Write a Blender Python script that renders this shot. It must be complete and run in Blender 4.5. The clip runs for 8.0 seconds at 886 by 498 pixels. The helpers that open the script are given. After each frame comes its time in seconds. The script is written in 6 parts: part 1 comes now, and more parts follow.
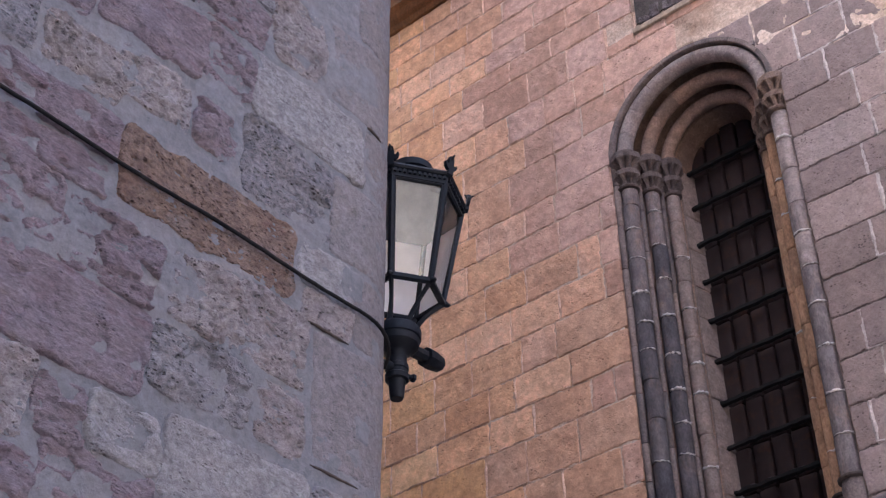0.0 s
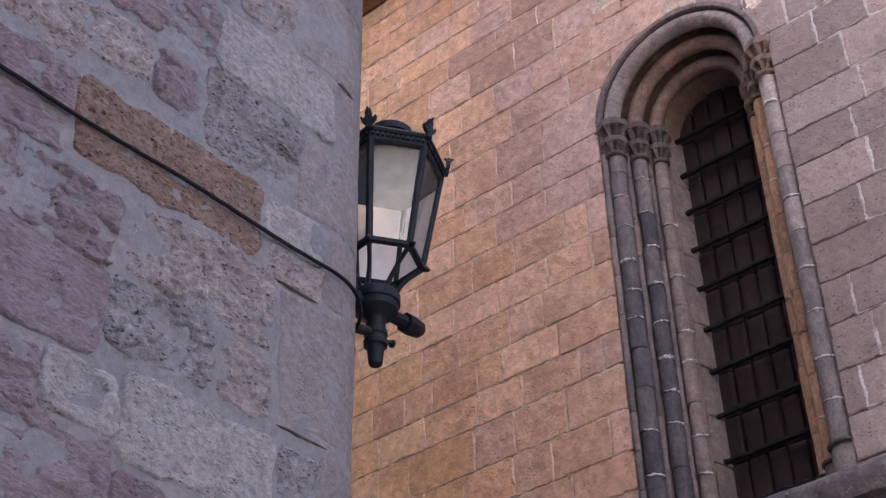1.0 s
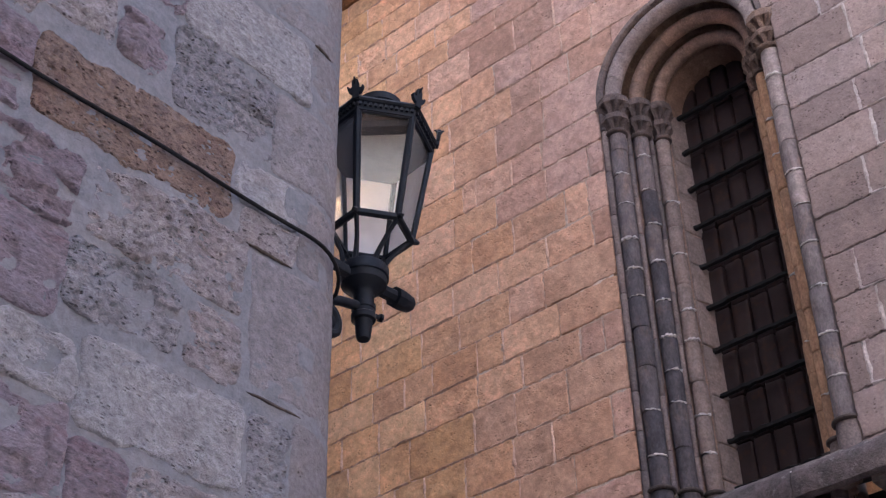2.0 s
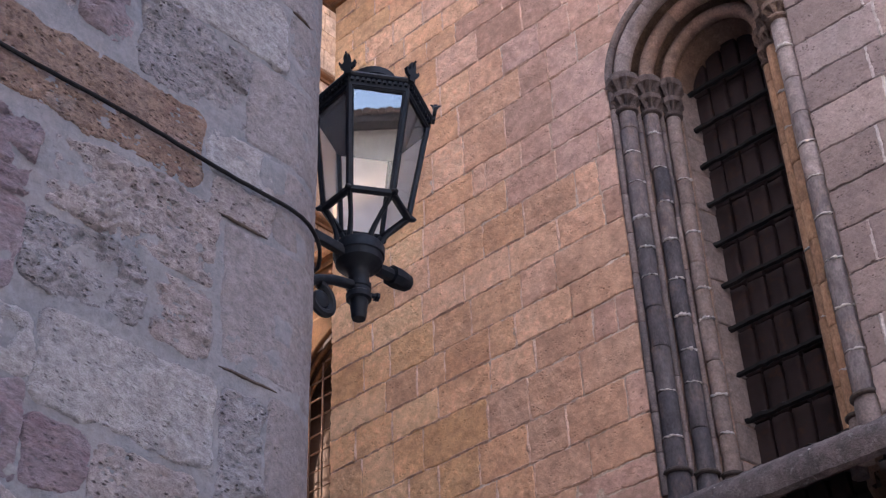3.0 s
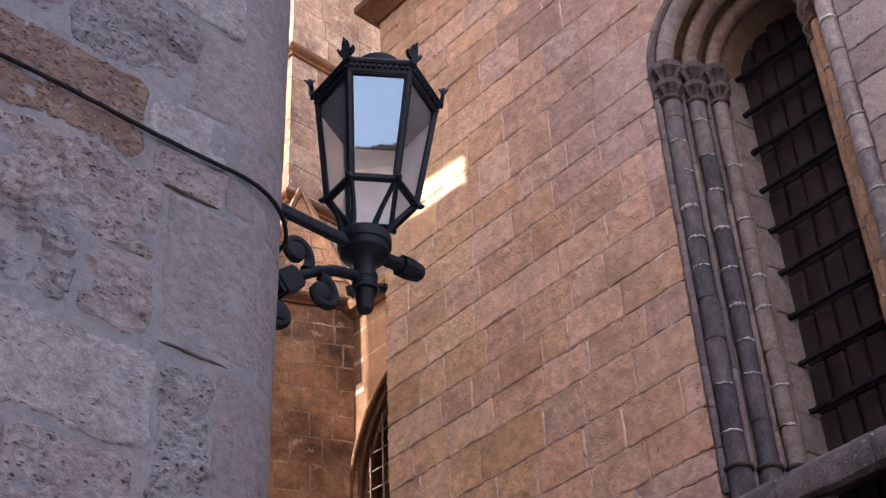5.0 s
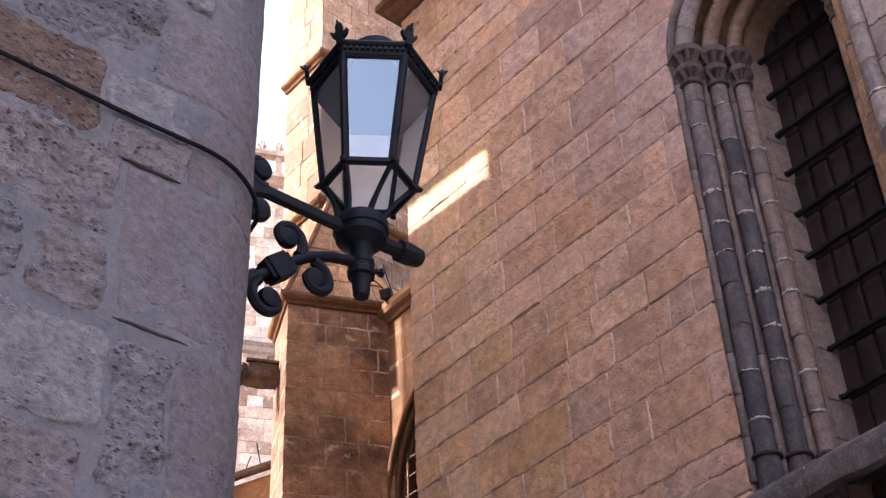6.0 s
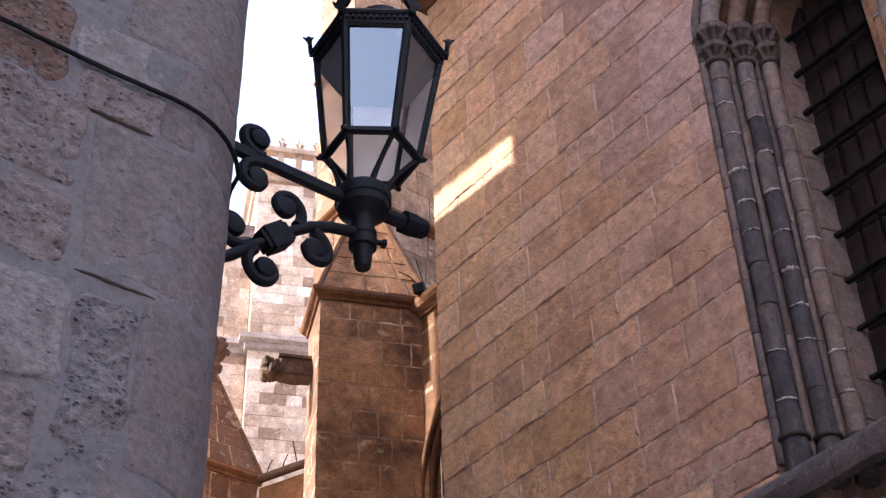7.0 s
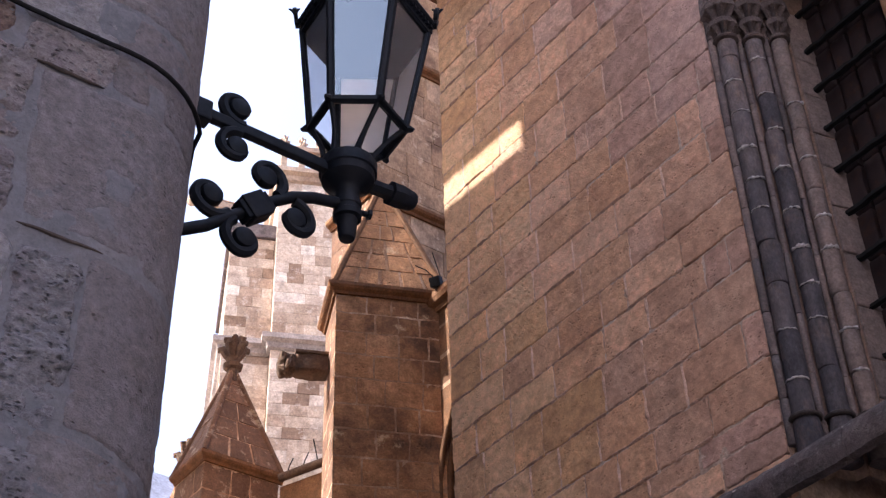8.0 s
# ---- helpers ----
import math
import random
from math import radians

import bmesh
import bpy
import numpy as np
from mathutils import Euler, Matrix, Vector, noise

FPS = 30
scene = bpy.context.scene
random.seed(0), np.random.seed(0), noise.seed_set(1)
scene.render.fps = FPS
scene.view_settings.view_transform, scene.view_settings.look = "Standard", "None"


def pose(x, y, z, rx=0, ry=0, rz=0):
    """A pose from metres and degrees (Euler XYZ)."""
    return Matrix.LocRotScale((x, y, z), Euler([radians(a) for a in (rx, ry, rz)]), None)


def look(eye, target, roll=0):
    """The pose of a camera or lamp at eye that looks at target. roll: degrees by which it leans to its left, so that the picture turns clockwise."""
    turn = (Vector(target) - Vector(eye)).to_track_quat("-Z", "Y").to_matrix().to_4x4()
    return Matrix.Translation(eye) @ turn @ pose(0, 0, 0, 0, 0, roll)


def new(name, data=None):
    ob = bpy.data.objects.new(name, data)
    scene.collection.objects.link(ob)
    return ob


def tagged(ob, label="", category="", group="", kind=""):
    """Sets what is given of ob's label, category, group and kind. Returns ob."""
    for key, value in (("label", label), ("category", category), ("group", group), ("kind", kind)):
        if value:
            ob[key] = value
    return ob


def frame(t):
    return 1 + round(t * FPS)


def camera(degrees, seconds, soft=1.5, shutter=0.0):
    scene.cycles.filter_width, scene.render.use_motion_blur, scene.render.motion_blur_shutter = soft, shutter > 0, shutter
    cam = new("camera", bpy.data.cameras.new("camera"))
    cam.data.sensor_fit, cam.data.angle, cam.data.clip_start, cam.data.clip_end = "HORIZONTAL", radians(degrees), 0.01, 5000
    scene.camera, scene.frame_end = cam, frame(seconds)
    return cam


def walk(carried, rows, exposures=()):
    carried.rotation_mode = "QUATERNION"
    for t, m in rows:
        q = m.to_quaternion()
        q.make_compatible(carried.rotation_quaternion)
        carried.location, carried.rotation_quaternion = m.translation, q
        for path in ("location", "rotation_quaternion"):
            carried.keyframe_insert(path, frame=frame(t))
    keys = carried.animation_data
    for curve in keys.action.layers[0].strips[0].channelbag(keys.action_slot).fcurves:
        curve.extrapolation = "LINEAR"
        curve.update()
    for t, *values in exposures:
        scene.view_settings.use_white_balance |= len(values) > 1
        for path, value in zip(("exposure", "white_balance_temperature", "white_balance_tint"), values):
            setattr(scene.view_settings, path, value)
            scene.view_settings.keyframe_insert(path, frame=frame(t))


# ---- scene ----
# ---- camera and walk ----
cam = camera(33.39, 8.0, soft=1.3)
PATH = [
    (0, (-6.885, 0.067, 1.58), (-5.659, 1.086, 2.788), -1.1),
    (0.5, (-6.81, 0.089, 1.591), (-5.572, 1.112, 2.784), -1.5),
    (1, (-6.733, 0.097, 1.587), (-5.493, 1.123, 2.774), -1.7),
    (1.5, (-6.642, 0.114, 1.59), (-5.405, 1.146, 2.774), -1.7),
    (3, (-6.318, 0.155, 1.622), (-5.111, 1.229, 2.8), -2.4),
    (3.5, (-6.211, 0.159, 1.627), (-5.025, 1.249, 2.813), -2.6),
    (4, (-6.084, 0.161, 1.621), (-4.929, 1.268, 2.822), -2.7),
    (4.5, (-5.961, 0.157, 1.616), (-4.837, 1.282, 2.83), -2.8),
    (6, (-5.553, 0.169, 1.621), (-4.52, 1.352, 2.859), -3.0),
    (6.5, (-5.441, 0.187, 1.613), (-4.431, 1.387, 2.855), -2.7),
    (7, (-5.313, 0.219, 1.601), (-4.333, 1.438, 2.847), -2.2),
    (7.5, (-5.201, 0.253, 1.592), (-4.238, 1.483, 2.841), -2.0),
    (8, (-5.079, 0.274, 1.59), (-4.135, 1.515, 2.842), -2.0),
]
walk(cam, [(t, look(eye, aim, roll)) for t, eye, aim, roll in PATH],
     exposures=[(0.0, 3.03, 5760, 11), (3.0, 3.06, 5770, 11), (4.5, 3.01, 5810, 11.5), (6.0, 2.82, 5850, 14.5), (7.0, 2.61, 5860, 15), (8.0, 2.32, 5870, 15)])

# ---- world and sun ----
SUN_TO = Vector((-0.9, 0.43, 0.84)).normalized()      # towards the sun
world = bpy.data.worlds.new("sky")
scene.world = world
world.use_nodes = True
sky = world.node_tree.nodes.new("ShaderNodeTexSky")
sky.sky_type, sky.sun_disc = "NISHITA", False
sky.sun_elevation = math.asin(SUN_TO.z)
sky.sun_rotation = math.atan2(SUN_TO.x, SUN_TO.y)
sky.air_density, sky.dust_density, sky.ozone_density = 0.8, 9.0, 0.6
world.node_tree.nodes["Background"].inputs["Strength"].default_value = 0.15
world.node_tree.links.new(sky.outputs[0], world.node_tree.nodes["Background"].inputs["Color"])
lamp = bpy.data.lights.new("sun", "SUN")
lamp.energy, lamp.angle, lamp.color = 2.3, radians(0.9), (1.0, 0.94, 0.85)
sun = new("sun", lamp)
sun.matrix_basis = look(SUN_TO * 60, (0, 0, 0))


# ---- materials ----
def nodes_of(name):
    m = bpy.data.materials.new(name)
    m.use_nodes = True
    return m, m.node_tree, m.node_tree.nodes["Principled BSDF"]


def wire(tree, a, b):
    tree.links.new(a, b)


def noise_node(tree, pos, scale, detail=5.0, rough=0.6):
    n = tree.nodes.new("ShaderNodeTexNoise")
    n.inputs["Scale"].default_value, n.inputs["Detail"].default_value, n.inputs["Roughness"].default_value = scale, detail, rough
    wire(tree, pos, n.inputs["Vector"])
    return n.outputs["Fac"]


def ramp_node(tree, fac, stops):
    r = tree.nodes.new("ShaderNodeValToRGB")
    while len(r.color_ramp.elements) < len(stops):
        r.color_ramp.elements.new(0.5)
    for e, (at, c) in zip(r.color_ramp.elements, stops):
        e.position, e.color = at, (*c, 1)
    wire(tree, fac, r.inputs["Fac"])
    return r.outputs["Color"]


def mix_node(tree, kind, fac, a, b):
    n = tree.nodes.new("ShaderNodeMix")
    n.data_type, n.blend_type = "RGBA", kind
    for socket, value in ((n.inputs[0], fac), (n.inputs[6], a), (n.inputs[7], b)):
        if isinstance(value, (int, float)):
            socket.default_value = value
        elif isinstance(value, tuple):
            socket.default_value = (*value, 1)
        else:
            wire(tree, value, socket)
    return n.outputs[2]


def math_node(tree, op, a, b):
    n = tree.nodes.new("ShaderNodeMath")
    n.operation = op
    for socket, value in zip(n.inputs, (a, b)):
        if isinstance(value, (int, float)):
            socket.default_value = value
        else:
            wire(tree, value, socket)
    return n.outputs[0]


GREY = lambda v: (v, v, v)


def stone_material(name, palette, grain=60.0, blotch=5.0, bump=0.5, pits=0.0, pit_scale=45.0, stain=0.35, stain_color=(0.06, 0.045, 0.035),
                   stain_scale=1.4, per_piece=True, relief=0.02, rough=0.88, streak=1.0, contrast=0.75, speck=0.8, stain_from=0.5, scar=0.0, scar_color=(0.55, 0.42, 0.28), scar_from=0.60, pit_cover=0.50,
                   own=0.72, mottle=()):
    """Weathered stone: palette over the pieces, blotches, grain, stains and open pits with shade in their colour."""
    m, tree, bsdf = nodes_of(name)
    pos = tree.nodes.new("ShaderNodeNewGeometry").outputs["Position"]
    stretch = tree.nodes.new("ShaderNodeVectorMath")
    stretch.operation = "MULTIPLY"
    stretch.inputs[1].default_value = (1, 1, streak)
    wire(tree, pos, stretch.inputs[0])
    pos2 = stretch.outputs[0]
    big = noise_node(tree, pos, blotch, 6, 0.65)
    if per_piece:
        info = tree.nodes.new("ShaderNodeObjectInfo").outputs["Random"]
        pick = math_node(tree, "ADD", math_node(tree, "MULTIPLY", info, own), math_node(tree, "MULTIPLY", big, 1 - own))
    else:
        pick = big
    n = len(palette) - 1
    lo, hi = (0.06, 0.94) if per_piece else (0.3, 0.7)
    color = ramp_node(tree, pick, [(lo + (hi - lo) * i / n, c) for i, c in enumerate(palette)])
    for tone, size, start, amount in mottle:
        spot = ramp_node(tree, noise_node(tree, pos2, size, 6, 0.68), [(start, GREY(0)), (start + 0.14, GREY(1))])
        color = mix_node(tree, "MIX", math_node(tree, "MULTIPLY", spot, amount), color, tone)
    fine = noise_node(tree, pos2, grain, 4, 0.7)
    mid = noise_node(tree, pos2, grain * 0.22, 5, 0.7)
    color = mix_node(tree, "MULTIPLY", contrast, color, ramp_node(tree, mid, [(0.28, GREY(0.55)), (0.72, GREY(1.35))]))
    color = mix_node(tree, "MULTIPLY", speck, color, ramp_node(tree, fine, [(0.3, GREY(0.6)), (0.7, GREY(1.3))]))
    dirt = ramp_node(tree, noise_node(tree, pos, stain_scale, 7, 0.72), [(stain_from, GREY(0)), (stain_from + 0.2, GREY(1))])
    color = mix_node(tree, "MIX", math_node(tree, "MULTIPLY", dirt, stain), color, stain_color)
    if scar:
        flake = ramp_node(tree, noise_node(tree, pos, stain_scale * 2.3, 9, 0.75), [(scar_from, GREY(0)), (scar_from + 0.06, GREY(1))])
        color = mix_node(tree, "MIX", math_node(tree, "MULTIPLY", flake, scar), color, scar_color)
    height = math_node(tree, "ADD", math_node(tree, "MULTIPLY", mid, 1.0), math_node(tree, "MULTIPLY", fine, 0.4))
    if pits:
        v = tree.nodes.new("ShaderNodeTexVoronoi")
        v.inputs["Scale"].default_value = pit_scale
        warp = tree.nodes.new("ShaderNodeVectorMath")
        warp.operation = "MULTIPLY"
        warp.inputs[1].default_value = (0.75, 1.0, 1.45)
        wire(tree, pos, warp.inputs[0])
        wire(tree, warp.outputs[0], v.inputs["Vector"])
        patch = ramp_node(tree, noise_node(tree, pos, pit_scale * 0.25, 3, 0.6), [(pit_cover, GREY(0)), (pit_cover + 0.16, GREY(1))])
        hole = math_node(tree, "MULTIPLY", ramp_node(tree, v.outputs["Distance"], [(0.14, GREY(1)), (0.34, GREY(0))]), patch)
        height = math_node(tree, "SUBTRACT", height, math_node(tree, "MULTIPLY", hole, 2.2 * pits))
        # the pits' shade put into the colour, on top of their bump
        color = mix_node(tree, "MULTIPLY", math_node(tree, "MULTIPLY", hole, 0.8 * pits), color, (0.20, 0.16, 0.14))
    wire(tree, color, bsdf.inputs["Base Color"])
    b = tree.nodes.new("ShaderNodeBump")
    b.inputs["Strength"].default_value, b.inputs["Distance"].default_value = bump, relief
    wire(tree, height, b.inputs["Height"])
    wire(tree, b.outputs["Normal"], bsdf.inputs["Normal"])
    bsdf.inputs["Roughness"].default_value = rough
    bsdf.inputs["Specular IOR Level"].default_value = 0.25
    return m


def paint_material(name, color, rough=0.45, metal=0.0, rust=0.0, bump=0.15, scale=40.0, gloss=0.5):
    m, tree, bsdf = nodes_of(name)
    bsdf.inputs["Specular IOR Level"].default_value = gloss
    pos = tree.nodes.new("ShaderNodeNewGeometry").outputs["Position"]
    a, b = noise_node(tree, pos, scale, 4), noise_node(tree, pos, scale * 0.15, 5)
    c = mix_node(tree, "MULTIPLY", 0.6, color, ramp_node(tree, b, [(0.3, GREY(0.6)), (0.7, GREY(1.4))]))
    if rust:
        worn = ramp_node(tree, a, [(0.55, GREY(0)), (0.7, GREY(1))])
        c = mix_node(tree, "MIX", math_node(tree, "MULTIPLY", worn, rust), c, (0.10, 0.045, 0.02))
    wire(tree, c, bsdf.inputs["Base Color"])
    wire(tree, ramp_node(tree, a, [(0.3, GREY(max(rough - 0.12, 0.05))), (0.7, GREY(min(rough + 0.15, 1)))]), bsdf.inputs["Roughness"])
    bsdf.inputs["Metallic"].default_value = metal
    bp = tree.nodes.new("ShaderNodeBump")
    bp.inputs["Strength"].default_value, bp.inputs["Distance"].default_value = bump, 0.004
    wire(tree, a, bp.inputs["Height"])
    wire(tree, bp.outputs["Normal"], bsdf.inputs["Normal"])
    return m


def lantern_glass_material(name, haze, share, shine):
    """Old street-lamp glass: clear, with a milky film of dust; a thick film whitens the pane."""
    m, tree, bsdf = nodes_of(name)
    out = tree.nodes["Material Output"]
    pos = tree.nodes.new("ShaderNodeNewGeometry").outputs["Position"]
    clear = tree.nodes.new("ShaderNodeBsdfTransparent")
    clear.inputs["Color"].default_value = (0.93, 0.94, 0.95, 1)
    gloss = tree.nodes.new("ShaderNodeBsdfGlossy")
    gloss.inputs["Roughness"].default_value = 0.01
    gloss.inputs["Color"].default_value = (0.87, 0.95, 0.97, 1)        # greenish old glass
    facing = tree.nodes.new("ShaderNodeLayerWeight").outputs["Facing"]
    fres = math_node(tree, "ADD", math_node(tree, "MULTIPLY", math_node(tree, "POWER", facing, 4.0), 1.0 - shine), shine)
    one = tree.nodes.new("ShaderNodeMixShader")
    wire(tree, fres, one.inputs[0])
    wire(tree, clear.outputs[0], one.inputs[1])
    wire(tree, gloss.outputs[0], one.inputs[2])
    film = tree.nodes.new("ShaderNodeBsdfTranslucent")
    film.inputs["Color"].default_value = (0.97, 0.97, 0.98, 1)
    dust = tree.nodes.new("ShaderNodeBsdfDiffuse")
    dust.inputs["Color"].default_value = (0.95, 0.95, 0.97, 1)
    both = tree.nodes.new("ShaderNodeMixShader")
    both.inputs[0].default_value = share
    wire(tree, film.outputs[0], both.inputs[1])
    wire(tree, dust.outputs[0], both.inputs[2])
    two = tree.nodes.new("ShaderNodeMixShader")
    wire(tree, ramp_node(tree, noise_node(tree, pos, 2.5, 3), [(0.3, GREY(haze * 0.8)), (0.75, GREY(haze * 1.25))]), two.inputs[0])
    wire(tree, one.outputs[0], two.inputs[1])
    wire(tree, both.outputs[0], two.inputs[2])
    wire(tree, two.outputs[0], out.inputs["Surface"])
    tree.nodes.remove(bsdf)
    return m


# one sandstone in four tones, which also carry the wall's warm bounced light
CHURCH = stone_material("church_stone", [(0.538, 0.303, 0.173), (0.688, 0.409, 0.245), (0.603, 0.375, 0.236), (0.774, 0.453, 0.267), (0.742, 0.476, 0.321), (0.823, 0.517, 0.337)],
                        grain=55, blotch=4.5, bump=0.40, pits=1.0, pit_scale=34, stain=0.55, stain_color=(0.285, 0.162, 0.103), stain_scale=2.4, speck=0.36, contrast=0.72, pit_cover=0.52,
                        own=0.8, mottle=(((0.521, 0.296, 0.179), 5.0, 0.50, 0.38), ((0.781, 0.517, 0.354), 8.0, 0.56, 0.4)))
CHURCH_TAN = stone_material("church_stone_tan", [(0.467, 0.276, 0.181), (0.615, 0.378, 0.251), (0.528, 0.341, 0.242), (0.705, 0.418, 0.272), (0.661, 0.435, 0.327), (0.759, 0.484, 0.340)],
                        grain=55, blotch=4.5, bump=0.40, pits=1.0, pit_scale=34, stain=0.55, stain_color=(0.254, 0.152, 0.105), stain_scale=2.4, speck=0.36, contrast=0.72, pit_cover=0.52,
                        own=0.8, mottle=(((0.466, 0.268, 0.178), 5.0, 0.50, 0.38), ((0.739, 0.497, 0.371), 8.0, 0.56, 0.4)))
CHURCH_OCHRE_LIT = stone_material("church_stone_ochre_lit", [(0.565, 0.329, 0.165), (0.716, 0.444, 0.243), (0.636, 0.403, 0.234), (0.798, 0.480, 0.259), (0.757, 0.504, 0.306), (0.837, 0.549, 0.322)],
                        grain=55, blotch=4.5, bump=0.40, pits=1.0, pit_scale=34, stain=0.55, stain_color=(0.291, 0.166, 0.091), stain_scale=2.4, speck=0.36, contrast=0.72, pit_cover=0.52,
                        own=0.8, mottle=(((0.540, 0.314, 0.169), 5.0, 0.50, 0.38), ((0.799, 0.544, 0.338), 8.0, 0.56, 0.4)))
CHURCH_MORTAR = stone_material("church_mortar", [(0.38, 0.262, 0.195), (0.56, 0.430, 0.340), (0.72, 0.620, 0.540)], grain=50, blotch=2.2, bump=0.4,
                               per_piece=False, stain=0.45, stain_color=(0.22, 0.140, 0.10), stain_scale=3.0)
CHURCH_SMEAR = stone_material("church_joint_mortar", [(0.525, 0.340, 0.250), (0.651, 0.443, 0.337), (0.735, 0.536, 0.428)], grain=70, blotch=3.0, bump=0.5, per_piece=False, stain=0.3,
                              stain_color=(0.315, 0.196, 0.143), stain_scale=3.0)
CHURCH_MID = stone_material("church_stone_grey_unlit", [(0.387, 0.231, 0.167), (0.511, 0.315, 0.235), (0.449, 0.290, 0.226), (0.578, 0.361, 0.274), (0.539, 0.369, 0.313), (0.628, 0.409, 0.319)],
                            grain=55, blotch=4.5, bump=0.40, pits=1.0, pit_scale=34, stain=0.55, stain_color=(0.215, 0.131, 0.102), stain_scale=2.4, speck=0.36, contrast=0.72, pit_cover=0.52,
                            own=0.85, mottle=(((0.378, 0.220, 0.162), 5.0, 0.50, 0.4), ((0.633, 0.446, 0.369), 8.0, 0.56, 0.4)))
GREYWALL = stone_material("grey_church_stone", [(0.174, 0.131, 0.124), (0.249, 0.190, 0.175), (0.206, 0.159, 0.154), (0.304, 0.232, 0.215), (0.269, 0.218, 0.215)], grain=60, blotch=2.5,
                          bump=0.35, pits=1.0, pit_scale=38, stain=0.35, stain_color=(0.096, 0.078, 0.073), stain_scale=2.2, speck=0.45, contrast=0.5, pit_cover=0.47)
GREY_BED = stone_material("grey_church_mortar", [(0.10, 0.082, 0.078), (0.20, 0.168, 0.160)], grain=60, blotch=4, bump=0.4, per_piece=False, stain=0.4, stain_color=(0.06, 0.05, 0.048))
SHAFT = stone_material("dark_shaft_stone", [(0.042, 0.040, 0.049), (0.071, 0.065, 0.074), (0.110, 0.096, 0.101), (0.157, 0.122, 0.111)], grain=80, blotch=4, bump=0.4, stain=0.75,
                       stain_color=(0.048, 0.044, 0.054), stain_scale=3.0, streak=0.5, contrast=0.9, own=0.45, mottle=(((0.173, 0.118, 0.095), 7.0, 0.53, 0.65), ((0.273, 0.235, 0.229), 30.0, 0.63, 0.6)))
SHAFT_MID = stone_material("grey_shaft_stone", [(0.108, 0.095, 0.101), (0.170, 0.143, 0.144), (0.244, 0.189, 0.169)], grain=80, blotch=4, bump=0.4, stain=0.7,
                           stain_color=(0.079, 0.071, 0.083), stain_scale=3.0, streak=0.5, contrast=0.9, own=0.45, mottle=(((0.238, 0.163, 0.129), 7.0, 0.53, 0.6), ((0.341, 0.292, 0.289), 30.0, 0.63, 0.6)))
ROLL = stone_material("roll_stone", [(0.111, 0.094, 0.093), (0.170, 0.136, 0.130), (0.248, 0.189, 0.167)], grain=80, blotch=5, bump=0.35, stain=0.6, stain_color=(0.065, 0.058, 0.062), stain_scale=3.5)
LIME = stone_material("white_lime", [(0.468, 0.435, 0.422), (0.676, 0.64, 0.617)], grain=90, blotch=8, bump=0.6, per_piece=False, stain=0.4, stain_color=(0.25, 0.21, 0.19), stain_scale=9)
SHAFT_WARM = stone_material("warm_shaft_stone", [(0.353, 0.202, 0.118), (0.406, 0.241, 0.147), (0.294, 0.176, 0.113)], grain=80, blotch=4, bump=0.3, stain=0.5,
                            stain_color=(0.154, 0.090, 0.061), stain_scale=2.5, streak=0.5, mottle=(((0.236, 0.131, 0.079), 6.0, 0.53, 0.6),))
CARVED = stone_material("carved_capital_stone", [(0.088, 0.067, 0.062), (0.150, 0.114, 0.104)], grain=90, blotch=6, bump=0.6, stain=0.55, per_piece=False, stain_color=(0.077, 0.063, 0.060), stain_scale=6)
# lighter tan copy for the near capitals, warm light put into its colour
CARVED_WARM = stone_material("warm_lit_carved_stone", [(0.150, 0.101, 0.078), (0.217, 0.150, 0.117)], grain=90, blotch=6, bump=0.6, stain=0.45, per_piece=False, stain_color=(0.083, 0.057, 0.047), stain_scale=6)
# soot and the shade of the deep hollows share this dark brown
ARCH_HOLLOW = stone_material("soot_and_shade_arch_stone", [(0.142, 0.092, 0.069), (0.250, 0.163, 0.120)], grain=70, blotch=3, bump=0.35, per_piece=False, stain=0.6, stain_color=(0.081, 0.059, 0.049), stain_scale=2.4)
ARCH_PALE = stone_material("pale_arch_stone", [(0.232, 0.191, 0.184), (0.327, 0.267, 0.254), (0.275, 0.225, 0.217)], grain=70, blotch=3, bump=0.35, stain=0.6, stain_color=(0.112, 0.088, 0.083), stain_scale=3.0)
ARCHSTONE = stone_material("arch_stone", [(0.224, 0.155, 0.124), (0.325, 0.217, 0.168), (0.274, 0.180, 0.140)], grain=70, blotch=3, bump=0.35, stain=0.55, stain_color=(0.109, 0.083, 0.076), stain_scale=2.4)
JAMB = stone_material("jamb_stone", [(0.187, 0.149, 0.137), (0.254, 0.197, 0.174), (0.221, 0.172, 0.155)], grain=70, blotch=3, bump=0.35, stain=0.4, stain_color=(0.140, 0.105, 0.091), stain_scale=2.4)
LEDGE = stone_material("sill_stone", [(0.065, 0.053, 0.057), (0.114, 0.093, 0.093), (0.162, 0.134, 0.134)], grain=60, blotch=7, bump=0.9, pits=0.5, pit_scale=60, stain=0.6, per_piece=False, stain_color=(0.030, 0.028, 0.030), stain_scale=5, scar=0.5, scar_from=0.58, scar_color=(0.246, 0.230, 0.230))
MORTAR = stone_material("lime_mortar", [(0.151, 0.162, 0.188), (0.184, 0.191, 0.218), (0.226, 0.227, 0.251)], grain=160, blotch=5, bump=0.45, per_piece=False, stain=0.35, stain_color=(0.120, 0.115, 0.127), stain_scale=5.0,
                        relief=0.010, contrast=0.55, speck=0.22, pits=0.35, pit_scale=70, pit_cover=0.56, mottle=(((0.254, 0.255, 0.277), 9.0, 0.56, 0.6), ((0.134, 0.128, 0.150), 14.0, 0.57, 0.5)))
